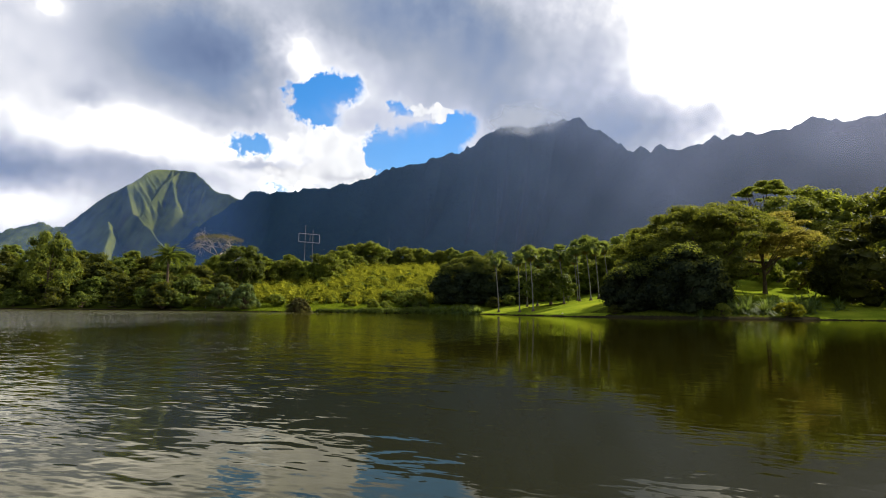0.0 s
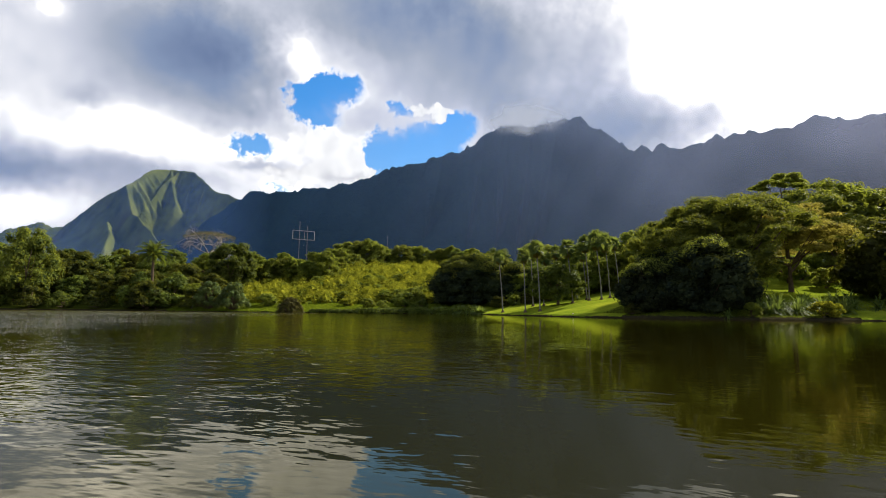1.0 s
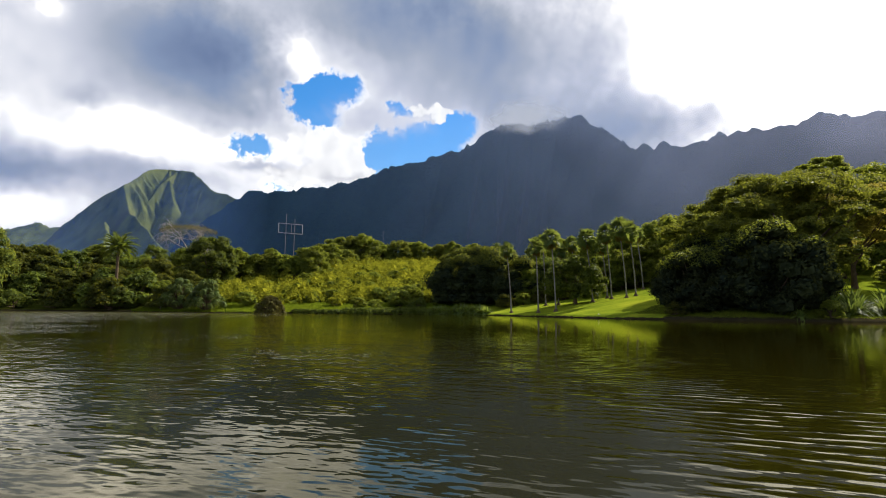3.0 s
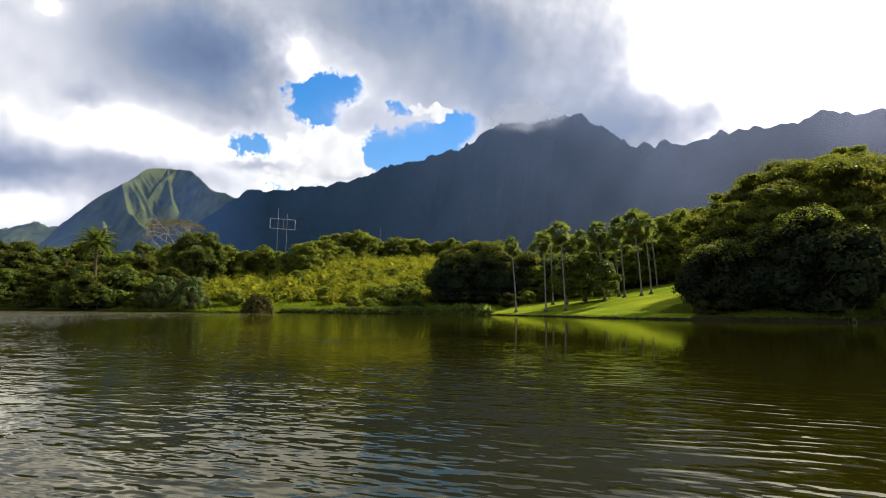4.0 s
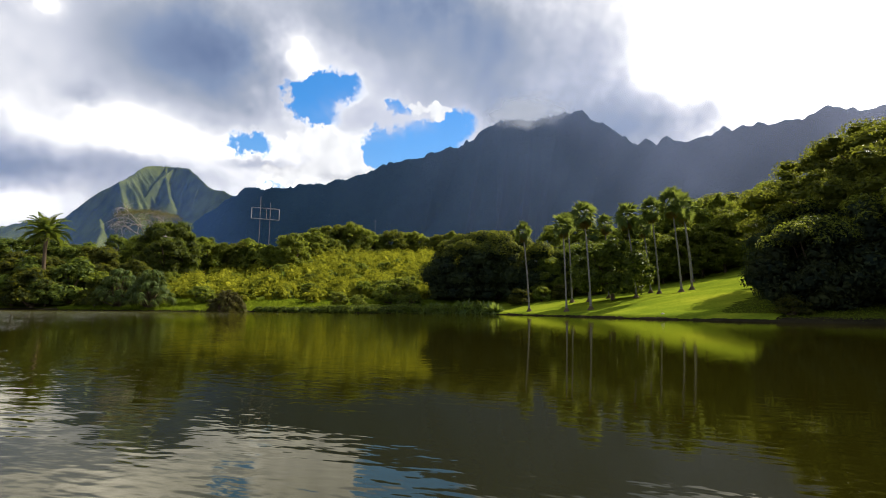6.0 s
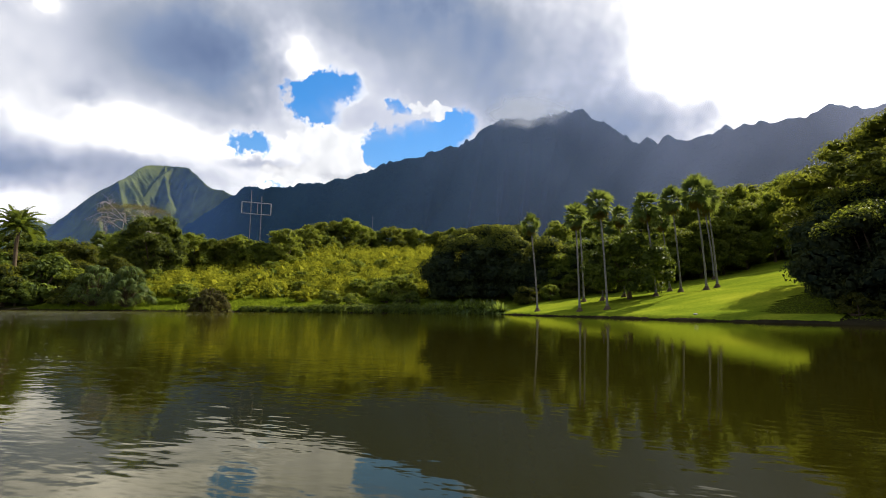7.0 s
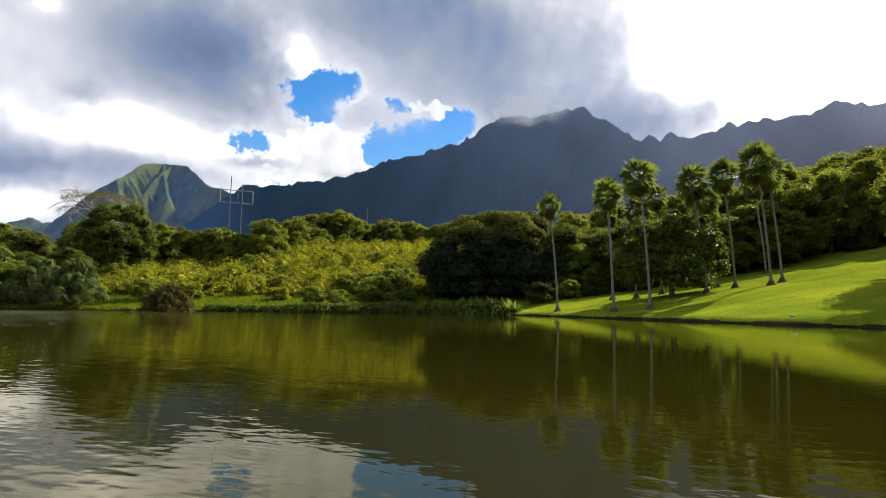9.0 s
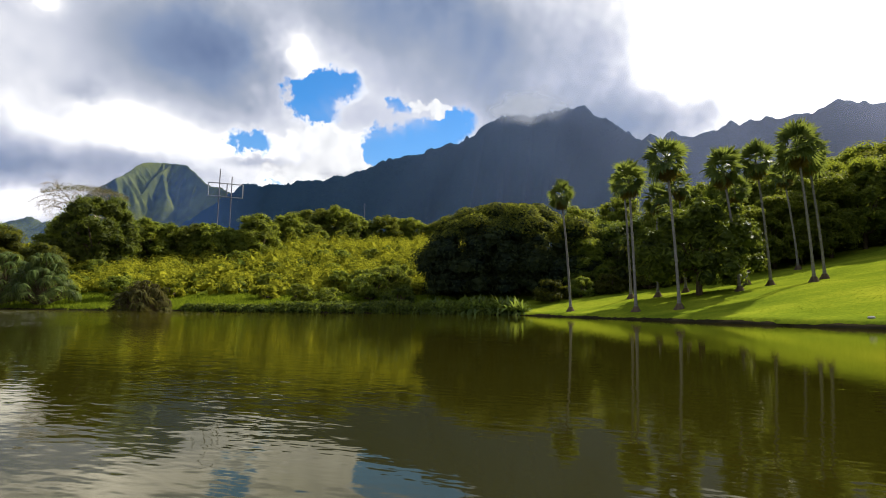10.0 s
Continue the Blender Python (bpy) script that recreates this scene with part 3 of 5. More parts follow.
def land(x, y):
    """Height of the ground: a low bank, the lawn's slope in the east, the shrubby hillside in the west."""
    x, y = np.asarray(x, float), np.asarray(y, float)
    d = inland(x, y)
    wob = 0.12 * np.sin(x * 0.31 + y * 0.17) + 0.1 * np.sin(y * 0.23 - x * 0.13)
    east = 0.2 + np.interp(d, [0, 30, 36, 70, 140, 400], [0, 5.3, 6.5, 14.0, 19.5, 22.0]) + wob * np.clip(d / 6, 0, 1)
    west = 0.2 + np.interp(d, [0, 3, 14, 45, 80, 120, 400], [0, 0.35, 2.3, 11.3, 16.6, 19.0, 22.0]) + wob * np.clip(d / 6, 0, 1)
    k = np.clip((x - 2) / 14, 0, 1)
    k = k * k * (3 - 2 * k)
    up = west * (1 - k) + east * k
    bed = np.maximum(-2.2, d * 0.5 - 0.25)
    return np.where(d > 0, up * np.clip(d / 0.35, 0, 1) - 0.25 * (1 - np.clip(d / 0.35, 0, 1)), bed)


def stretch(lo, hi, step, far, grow=1.25):
    out = list(np.arange(lo, hi + step / 2, step))
    s, a, b = step, lo, hi
    left, right = [], []
    while b < far:
        s *= grow
        b += s
        a -= s
        right.append(b)
        left.append(a)
    return np.array(left[::-1] + out + right)


def sheet(name, xs, ys, height, mat):
    X, Y = np.meshgrid(xs, ys)
    V = np.stack([X, Y, height(X, Y)], -1).reshape(-1, 3)
    i = np.arange(len(ys) - 1)[:, None] * len(xs)
    j = np.arange(len(xs) - 1)[None]
    F = np.stack([i + j, i + j + 1, i + j + 1 + len(xs), i + j + len(xs)], -1).reshape(-1, 4)
    return smooth(mesh_from(name, V, F, mat))


def ground_height(X, Y):
    z = land(X, Y)
    # the bank and the lawn's edge are built on their own, over the ground
    d = inland(X, Y)
    z = np.where((d > -3.0) & (d < 1.6), z - 0.9 * np.clip((1.6 - d) / 1.6, 0, 1), z)
    # the near shores that close the lake behind
    back = np.clip((-Y - 190) / 12, 0, 1)
    return np.where(Y < -180, np.maximum(z, -2.2 + back * 5.0), z)


tagged(new("ground", sheet("ground", stretch(-130, 112, 1.6, 4300), stretch(60, 228, 1.3, 4300), ground_height, UNDERGROWTH)), "dark earth and undergrowth round the lake", "ground", kind="structure")
water_xs = np.array([-420.0, 420.0])
tagged(new("water", sheet("water", water_xs, np.array([-195.0, 190.0]), lambda X, Y: X * 0, WATER)), "murky green lake water with small ripples", "water", kind="structure")


# the mown lawn in the east lies just over the ground
def lawn_mesh():
    xs, ys = np.arange(4.0, 84.0, 0.9), np.arange(66.0, 146.0, 0.9)
    X, Y = np.meshgrid(xs, ys)
    d = inland(X, Y)
    inside = (d > 0.9) & (d < 66) & (Y < 139 - 0.18 * (X - 20)) & (((X - 38) / 13) ** 2 + ((Y - 84) / 10.5) ** 2 > 1) & ((X < 45) | (d > 8) | (X > 53))
    V = np.stack([X, Y, land(X, Y) + 0.05], -1).reshape(-1, 3)
    i = np.arange(len(ys) - 1)[:, None] * len(xs)
    j = np.arange(len(xs) - 1)[None]
    F = np.stack([i + j, i + j + 1, i + j + 1 + len(xs), i + j + len(xs)], -1).reshape(-1, 4)
    F = F[inside.ravel()[F].all(1)]
    return smooth(mesh_from("lawn", V, F, LAWN))


tagged(new("lawn", lawn_mesh()), "sunlit mown lawn that slopes down to the water", "lawn", kind="structure")


def along_shore(x0, x1, step):
    """Points along the shore with the direction inland."""
    P = SHORE[(SHORE[:, 0] > x0 - 30) & (SHORE[:, 0] < x1 + 30)]
    s = np.concatenate([[0], np.cumsum(np.hypot(*np.diff(P, axis=0).T))])
    u = np.arange(0, s[-1], step)
    Q = np.column_stack([np.interp(u, s, P[:, 0]), np.interp(u, s, P[:, 1])])
    T = unit(np.gradient(Q, axis=0))
    N = np.column_stack([-T[:, 1], T[:, 0]])
    ok = (Q[:, 0] > x0) & (Q[:, 0] < x1)
    return Q[ok], N[ok], u[ok]


def shore_strip(name, x0, x1, offsets, lift, mat, ragged):
    """A strip that follows the shore; offsets inland and heights over the land or, below 0, over the water."""
    Q, N, u = along_shore(x0, x1, 0.35)
    rng = np.random.default_rng(77)
    edge = ragged * (np.convolve(rng.normal(size=len(u) + 8), np.ones(9) / 3, "valid") + 0.6 * rng.normal(size=len(u)))
    rows = []
    for k, (d, z) in enumerate(zip(offsets, lift)):
        P = Q + N * (d + edge * (1.0 if d < 1.0 else 0.2))[:, None]
        h = np.full(len(P), z) if d < 0.12 else land(Q[:, 0] + N[:, 0] * d, Q[:, 1] + N[:, 1] * d) + z
        rows.append(np.column_stack([P, h]))
    V = np.concatenate(rows)
    n, m = len(u), len(offsets)
    i, j = np.arange(m - 1)[:, None] * n, np.arange(n - 1)[None]
    F = np.stack([i + j, i + j + n, i + j + n + 1, i + j + 1], -1).reshape(-1, 4)[:, ::-1]
    return smooth(mesh_from(name, V, F, mat))


for x0, x1 in ((4, 26), (54, 84)):
    tagged(new("lawn_edge", shore_strip("lawn_edge", x0, x1, [0.25, 0.5, 1.0, 1.8, 2.6], [0.0, 0.06, 0.07, 0.08, 0.06], LAWN, 0.05)), "grass edge of the lawn above the bank", "lawn", kind="structure")
tagged(new("bank", shore_strip("bank", -125, 110, [-0.5, -0.02, 0.1, 0.3, 1.2], [-0.5, -0.06, 0.10, 0.0, 0.02], EARTH, 0.07)), "low dark earth bank at the water's edge", "bank", kind="structure")


# ---- mountains ----
def wander(u, step, seed):
    """Smooth chance curve along u, about -1 to 1."""
    r = np.random.default_rng(seed).uniform(-1, 1, 4001)
    q = np.abs(u) / step
    i = np.floor(q).astype(int) % 4000
    f = q - np.floor(q)
    f = f * f * (3 - 2 * f)
    return r[i] * (1 - f) + r[i + 1] * f


def ridge_field(ridges, X, Y, slope, flute, seed, base):
    """Height of a range: from each crest the land falls away steeply in fluted cliffs."""
    best = np.full(X.shape, base)
    for n, (pts, steep, rough, *own) in enumerate(ridges):
        P = np.asarray(pts, float)
        run = 0.0
        for a, b in zip(P[:-1], P[1:]):
            d = b[:2] - a[:2]
            ln = math.hypot(*d)
            t = np.clip(((X - a[0]) * d[0] + (Y - a[1]) * d[1]) / (ln * ln), 0, 1)
            px, py = a[0] + t * d[0], a[1] + t * d[1]
            dist = np.hypot(X - px, Y - py)
            u = run + t * ln
            v = u + 0.12 * dist * wander(u, 160.0, seed * 100 + n + 5)
            rib = 1 - np.abs(wander(v, 75.0, seed * 100 + n)) + 0.12 * (1 - np.abs(wander(v, 45.0, seed * 100 + n + 1)))
            fall = steep * slope * (np.sqrt(dist * dist + 16.0) - 4.0) * (1.0 + (own[0] * (1.1 - rib) if own else flute * (0.55 - rib))) / (1 + dist / 2500.0)
            jag = 7.0 * wander(u, 30.0, seed * 100 + n + 2) + 5.0 * wander(u, 9.0, seed * 100 + n + 3)
            best = np.maximum(best, a[2] + t * (b[2] - a[2]) + rough * jag * np.exp(-dist / 40.0) - fall)
            run += ln
    return best


def mountain(label, ridges, az, radius, n_az, n_r, slope, flute, seed, mat, base=12.0):
    A, R = np.meshgrid(np.radians(np.linspace(*az, n_az)), np.linspace(*radius, n_r))
    X, Y = R * np.sin(A), R * np.cos(A)
    Z = ridge_field(ridges, X, Y, slope, flute, seed, base)
    rng = np.random.default_rng(seed + 500)
    lumps = np.zeros_like(Z)
    for s, h in ((90.0, 6.0), (45.0, 4.0)):
        for _ in range(4):
            a = rng.uniform(0, 6.283)
            lumps += 0.6 * h * wander(X * math.cos(a) + Y * math.sin(a) + 9000 + 40 * wander(X + 9000, 90.0, int(rng.integers(9999))), s, int(rng.integers(9999)))
    Z = np.where(Z > base + 1, Z + lumps * np.clip((Z - base) / 80, 0, 1) * 0.9, Z)
    V = np.stack([X, Y, Z], -1).reshape(-1, 3)
    i = np.arange(n_r - 1)[:, None] * n_az
    j = np.arange(n_az - 1)[None]
    F = np.stack([i + j, i + j + 1, i + j + 1 + n_az, i + j + n_az], -1).reshape(-1, 4)
    return tagged(new("mountain", smooth(mesh_from("mountain", V, F, mat))), label, "mountain", kind="structure")


CREST = [(-1133, 2150, 250), (-1030, 2100, 328), (-802, 2010, 438), (-762, 1990, 464), (-641, 1930, 449), (-463, 1830, 437), (-358, 1770, 434), (-184, 1720, 474), (-85, 1690, 502), (67, 1640, 526), (121, 1610, 561), (174, 1590, 586), (295, 1550, 579), (414, 1502, 592), (443, 1400, 508), (472, 1225, 393)]
TEETH = [(472, 1225, 393), (481, 1180, 384), (484, 1150, 368), (491, 1116, 371), (507, 1105, 363), (559, 1070, 357), (574, 1040, 370), (615, 990, 363), (667, 940, 360), (692, 915, 369), (749, 870, 357), (800, 820, 350), (900, 740, 360), (1050, 650, 330)]
mountain("dark forested mountain wall in shade, haze blue in its colour, with a cloud-topped peak", [(CREST, 1.0, 1.0), (TEETH, 1.0, 0.75)], (-30, 62), (620, 2500), 760, 190, 1.7, 0.28, 4, CLIFF)
PEAK_WEST = [(-2000, 2440, 180), (-1900, 2430, 300), (-1803, 2420, 388), (-1627, 2390, 518), (-1486, 2350, 571)]
PEAK_MID = [(-1486, 2350, 571), (-1488, 2550, 692), (-1442, 2650, 730)]
PEAK_EAST = [(-1442, 2650, 730), (-1296, 2600, 705), (-1132, 2480, 581), (-930, 2330, 507), (-800, 2250, 420)]
SPUR = [(-1486, 2350, 571), (-1356, 2200, 416), (-1219, 2080, 330), (-1077, 1960, 234)]
SPUR_LOW = [(-1426, 2150, 365), (-1348, 2050, 300), (-1299, 1950, 224)]
RIBS = []
for k, (u, n) in enumerate(((0.02, 190), (0.24, 120), (0.37, 165), (0.62, 130), (0.78, 100))):
    a = np.array(PEAK_MID[1]) + (np.array(PEAK_MID[0]) - PEAK_MID[1]) * u
    RIBS.append(([tuple(a), tuple(a + [0.50 * n, -0.22 * n, -0.52 * n]), tuple(a + [1.1 * n, -0.62 * n, -1.28 * n])], 1.45, 0.4))
for k in range(4):
    a = np.array(PEAK_EAST[0]) + (np.array(PEAK_EAST[2]) - PEAK_EAST[0]) * (0.27 * k)
    n = 190 - 20 * k
    RIBS.append(([tuple(a), tuple(a + [0.10 * n, -0.55 * n, -0.62 * n]), tuple(a + [0.35 * n, -1.2 * n, -1.5 * n])], 1.9, 0.3))
for k, (x, y, z) in enumerate(((70, -120, -95), (150, -90, -110), (-10, -150, -120))):
    a = np.array(PEAK_EAST[0]) + [30 * k, -12 * k, -6 * k]
    RIBS.append(([tuple(a), tuple(a + [x, y, z]), tuple(a + [2.1 * x + 30, 2.2 * y, 2.5 * z])], 1.15, 0.4, 0.5))
mountain("green sunlit mountain with fluted grassy ridges", [(PEAK_WEST, 1.9, 0.5), (PEAK_MID, 0.92, 0.5, 0.55), (PEAK_EAST, 1.35, 0.5), (SPUR, 1.6, 0.6), (SPUR_LOW, 1.3, 0.6)] + RIBS, (-44, -16), (1750, 3200), 340, 190, 1.3, 0.4, 2, GREEN_PEAK)
FAR = [(-2900, 2950, 360), (-2756, 3000, 404), (-2626, 3000, 432), (-2498, 3000, 485), (-2391, 3000, 496), (-2311, 3000, 470), (-2245, 3000, 477), (-2100, 3050, 430)]
mountain("low far green ridge", [(FAR, 0.9, 0.8)], (-50, -32), (3300, 4300), 160, 60, 1.2, 0.4, 3, GREEN_PEAK)


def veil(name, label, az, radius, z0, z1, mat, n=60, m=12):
    """A curved sheet that carries painted haze or the wisps of a cloud."""
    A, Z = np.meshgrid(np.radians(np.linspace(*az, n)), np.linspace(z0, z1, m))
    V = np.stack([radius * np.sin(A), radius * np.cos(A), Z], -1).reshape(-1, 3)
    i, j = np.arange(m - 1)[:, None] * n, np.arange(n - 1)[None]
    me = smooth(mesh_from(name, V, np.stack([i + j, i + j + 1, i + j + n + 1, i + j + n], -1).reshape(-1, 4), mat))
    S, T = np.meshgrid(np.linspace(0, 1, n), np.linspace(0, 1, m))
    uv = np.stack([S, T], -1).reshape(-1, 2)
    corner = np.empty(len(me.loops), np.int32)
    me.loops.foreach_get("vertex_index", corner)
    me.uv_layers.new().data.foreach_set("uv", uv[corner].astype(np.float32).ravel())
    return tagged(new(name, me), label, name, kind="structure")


# sheets added to stand for haze in the air, tint and shafts painted in
veil("mist", "tinted sheet that stands for haze and sun shafts before the mountains", (-50, 47), 575.0, 15, 330, HAZE_SHEET)
veil("mist", "tinted sheet that stands for haze before the far green mountain", (-54, -19), 1690.0, 15, 1000, HAZE_SHEET_FAR)
veil("cloud", "ragged grey cloud hem on the summit", (3.0, 16.0), 1440.0, 480, 630, CLOUD)


# ---- fan palms on the lawn ----
def fan_leaf(name, mat, droop, spread, seed):
    rng = np.random.default_rng(seed)
    pet, rad, n = 0.74, 1.0, 12
    V = [(0, 0.03, 0), (0, -0.03, 0), (pet, -0.02, -0.02), (pet, 0.02, -0.02)]
    F = [(0, 1, 2), (0, 2, 3)]
    V.append((pet, 0, 0))
    hub = 4
    ang = np.radians(np.linspace(-spread, spread, n + 1))

    def at(r, a, lift):
        x, y = pet + r * math.cos(a), r * math.sin(a)
        return (x, y, lift - droop * r * r + 0.26 * abs(math.sin(a)) * r)

    for k in range(n):
        a0, a1 = ang[k], ang[k + 1]
        am = (a0 + a1) / 2
        i = len(V)
        r = rad * rng.uniform(0.85, 1.1) * (1 - 0.25 * (am / math.pi) ** 2)
        V += [at(r * 0.6, a0, 0.03), at(r * 0.62, am, -0.03), at(r * 0.6, a1, 0.03), at(r, am + rng.normal() * 0.03, -0.06 - 0.25 * droop * rng.random())]
        F += [(hub, i, i + 1), (hub, i + 1, i + 2), (i, i + 3, i + 1), (i + 1, i + 3, i + 2)]
    return mesh_from(name, V, F, mat)


FAN = [fan_leaf("leaf", LEAF_PALM, 0.06, 94, 1), fan_leaf("leaf", LEAF_PALM, 0.16, 92, 2), fan_leaf("leaf", LEAF_PALM, 0.34, 84, 3)]
FAN_DEAD = fan_leaf("dead_leaf", LEAF_DEAD, 0.7, 60, 4)


ang = np.linspace(0, 2 * np.pi, 15)[:-1]
ring = [(np.cos(ang) * s * (1 + 0.12 * np.sin(ang * 5 + k)), np.sin(ang) * s * (1 + 0.12 * np.cos(ang * 4 + k)), np.full(14, h)) for k, (s, h) in enumerate(((0.46, -0.3), (0.42, 0.05), (0.31, 0.25), (0.2, 0.5)))]
i, j = np.arange(3)[:, None] * 14, np.arange(14)[None]
ROOTS = smooth(mesh_from("root_collar", np.concatenate([np.column_stack(q) for q in ring]), np.stack([i + j, i + (j + 1) % 14, i + 14 + (j + 1) % 14, i + 14 + j], -1).reshape(-1, 4), BARK))


def fan_palm(x, y, z, height, lean, size, seed, label="tall slender fan palm with a round green crown on the lawn", girth=0.1):
    """Trunk with a swollen foot and ring scars, a ball of fan leaves, a few dry ones below. lean: how far the top stands from the foot."""
    rng = np.random.default_rng(seed)
    ob = thing("fan_palm", label, "palm tree", pose(x, y, z), "palms on the lawn")
    t = np.linspace(0, 1, 26)
    P = np.column_stack([lean[0] * t ** 1.6, lean[1] * t ** 1.6, -0.3 + t * (height + 0.3)])
    R = girth * (1.15 - 0.35 * t) + 0.26 * np.exp(-t * 26) + 0.012 * (np.arange(26) % 2)
    R[-3:] *= 1.25
    part("trunk", smooth(mesh_from("trunk", *tube(P, R, 10), PALM_BARK)), ob)
    part("root_collar", ROOTS, ob, "dark fibrous root collar")
    top = P[-1]
    n = 40
    for k in range(n):
        s = (k + 0.5) / n
        elev = 88 - 148 * s + rng.normal() * 7
        m = Matrix.Translation(top + [0, 0, 0.25 * (1 - s)]) @ pose(0, 0, 0, rng.normal() * 32, -elev, k * 137.5 + rng.normal() * 8) @ Matrix.Scale(size * rng.uniform(0.78, 1.16), 4)
        part("leaf", FAN[min(2, int(s * 3))], ob, m=m)
    for k in range(12):
        m = Matrix.Translation(top - [0, 0, 0.1]) @ pose(0, 0, 0, rng.normal() * 20, 66 + rng.normal() * 10, k * 36 + rng.normal() * 12) @ Matrix.Scale(size * 0.85, 4)
        part("dead_leaf", FAN_DEAD, ob, "dry brown hanging leaf" if k == 0 else "", m)
    return ob


for k, (x, y, h, lx, ly, size) in enumerate([
        (13.1, 117.4, 12.2, -0.9, -0.6, 0.85), (16.7, 109.6, 12.0, -0.3, 0, 0.98), (20.0, 119.5, 12.6, -0.4, 0, 0.9),
        (19.1, 106.8, 12.7, -0.6, 0, 1.08), (22.0, 117.5, 10.5, 0.3, 0, 0.95), (25.3, 118.5, 11.6, -0.3, 0, 0.9), (26.6, 111.2, 11.6, -1.0, 0, 1.1),
        (31.4, 118.0, 10.4, -0.8, 0, 0.95), (30.5, 112.9, 12.2, -0.7, 0, 1.05), (40.2, 122.9, 11.4, -1.0, 0, 0.95),
        (31.9, 109.3, 12.2, -1.1, -0.6, 1.18), (34.2, 111.1, 11.8, -0.8, 0, 1.12)]):
    fan_palm(x, y, float(land(x, y)), h - 0.5, (lx, ly), size * 1.07, 20 + k)


# ---- trees ----
def forest_kind(seed, leaf, rx, z0, z1, nblob, r, count, size, aspect=0.5):
    rng = np.random.default_rng(seed)
    B = envelope(rng, nblob, rx, rx, z0, z1, r, low=-0.75)
    return tree_meshes(seed + 50, B, count, size, leaf, z0 + (z1 - z0) * 0.3, 0.35, 8, aspect, jitter=0.45, heart=0.6)


def forest_set(count, size):
    return [forest_kind(101, LEAF_MID, 5.6, 0.8, 12.5, 95, 1.35, count, size), forest_kind(102, LEAF_DARK, 5.6, 0.5, 12, 95, 1.4, count, size),
            forest_kind(103, LEAF_MID, 4.8, 0.8, 14, 90, 1.3, count, size), forest_kind(104, LEAF_FINE, 6.6, 1.5, 12, 105, 1.3, count, size), forest_kind(105, LEAF_DEEP, 5.8, 0.4, 12.5, 100, 1.3, count, size)]


ROUND, ROUND_NEAR, ROUND_FAR = forest_set(8500, 0.46), forest_set(14000, 0.34), forest_set(5200, 0.58)
BUSH = [forest_kind(111, LEAF_MID, 2.6, 0.2, 4.2, 30, 0.85, 2300, 0.38), forest_kind(112, LEAF_DEEP, 2.8, 0.1, 4.0, 30, 0.9, 2300, 0.4), forest_kind(113, LEAF_HILL, 2.5, 0.1, 3.6, 28, 0.85, 2300, 0.38), forest_kind(114, LEAF_DARK, 2.8, 0.1, 4.0, 30, 0.9, 2300, 0.4)]

# the rounded dark tree at the foot of the hillside
rng = np.random.default_rng(7)
B = envelope(rng, 210, 14.0, 8.5, 0.6, 12.6, 1.9, 0.72, -0.95, (0.84, 0.98))
low_rows = [(12.4 * s * math.cos(a), 7.4 * s * math.sin(a), z, 1.9, 1.7) for a in np.arange(0, 6.2, 0.3) for z, s in ((1.6, 0.95), (4.2, 1.0), (3.0, 0.6))]
B = np.concatenate([B, low_rows, envelope(rng, 70, 13.4, 8.5, 0.6, 12.4, 2.5, 0.8, -0.95, (0.3, 0.65))])
# the sunlit rim of the crown is painted with a lighter leaf material
DOME_TOP = lit_cap(6, B, 7.8, 40000, 0.36, LEAF_FINE)
DOME = tree_meshes(8, B, 100000, 0.36, LEAF_SHADED, 5.0, 0.6, 10, low=-0.6, inner=0.06, split=True, jitter=0.3, inner_size=1.4, heart=0.64)
part("young_leaves", DOME_TOP, tree("round_tree", "broad dark rounded tree with dense foliage down to the ground", "tree", DOME, 10.9, 138.5, float(land(10.9, 138.5)) - 0.6), "yellowish lighter leaves that paint sunlight on the top of the crown")

# the rounded tree on the shoulder of the hillside
rng = np.random.default_rng(28)
B = envelope(rng, 130, 6.9, 6.5, 0.3, 14.4, 1.5, 0.8, -0.9, (0.78, 0.98))
tree("round_tree", "dense dark green rounded tree on the hillside", "tree", tree_meshes(29, B, 26000, 0.36, LEAF_DARK, 4.0, 0.45, 8, low=-0.6, inner=0.34, split=True, jitter=0.35), -62.5, 158.0, float(land(-62.5, 158)) - 0.6)

# the leafy tree among the palms
rng = np.random.default_rng(9)
B = envelope(rng, 105, 5.9, 5.2, 0.7, 9.2, 1.2, 0.8, -0.8, (0.5, 0.97))
tree("leafy_tree", "small leafy broad-crowned tree among the palms", "tree", tree_meshes(10, B, 15000, 0.35, LEAF_DARK, 3.4, 0.3, 12, split=True, low=-0.7, jitter=0.4), 24.2, 113.6, float(land(24.2, 113.6)))

# the great spreading tree over the shore
rng = np.random.default_rng(12)
B = np.concatenate([envelope(rng, 460, 17.4, 13.0, 0.6, 17.2, 1.7, 0.5, -0.8, (0.8, 0.99)), envelope(rng, 160, 16.0, 12.0, 2.0, 16.0, 2.2, 0.5, -0.6, (0.45, 0.8))])
# the crown is open low down on the lake side in the east
B = B[~((B[:, 0] > 1) & (B[:, 1] < 2) & (B[:, 2] < 9.0)) & ~((B[:, 0] > 6.5) & (B[:, 2] < 12.0)) & (B[:, 0] < 10)]
GREAT = tree_meshes(13, B, 105000, 0.33, LEAF_FINE, 7.0, 0.85, 26, aspect=0.42, split=True, heart=0.6)
tree("spreading_tree", "huge spreading tree with feathery layered foliage over the shore", "tree", GREAT, 49.5, 93.0, float(land(49.5, 93.0)) - 0.5)
rng = np.random.default_rng(14)
B = envelope(rng, 120, 6.4, 5.2, -0.2, 9.6, 1.3, 0.8, -0.95, (0.75, 0.97))
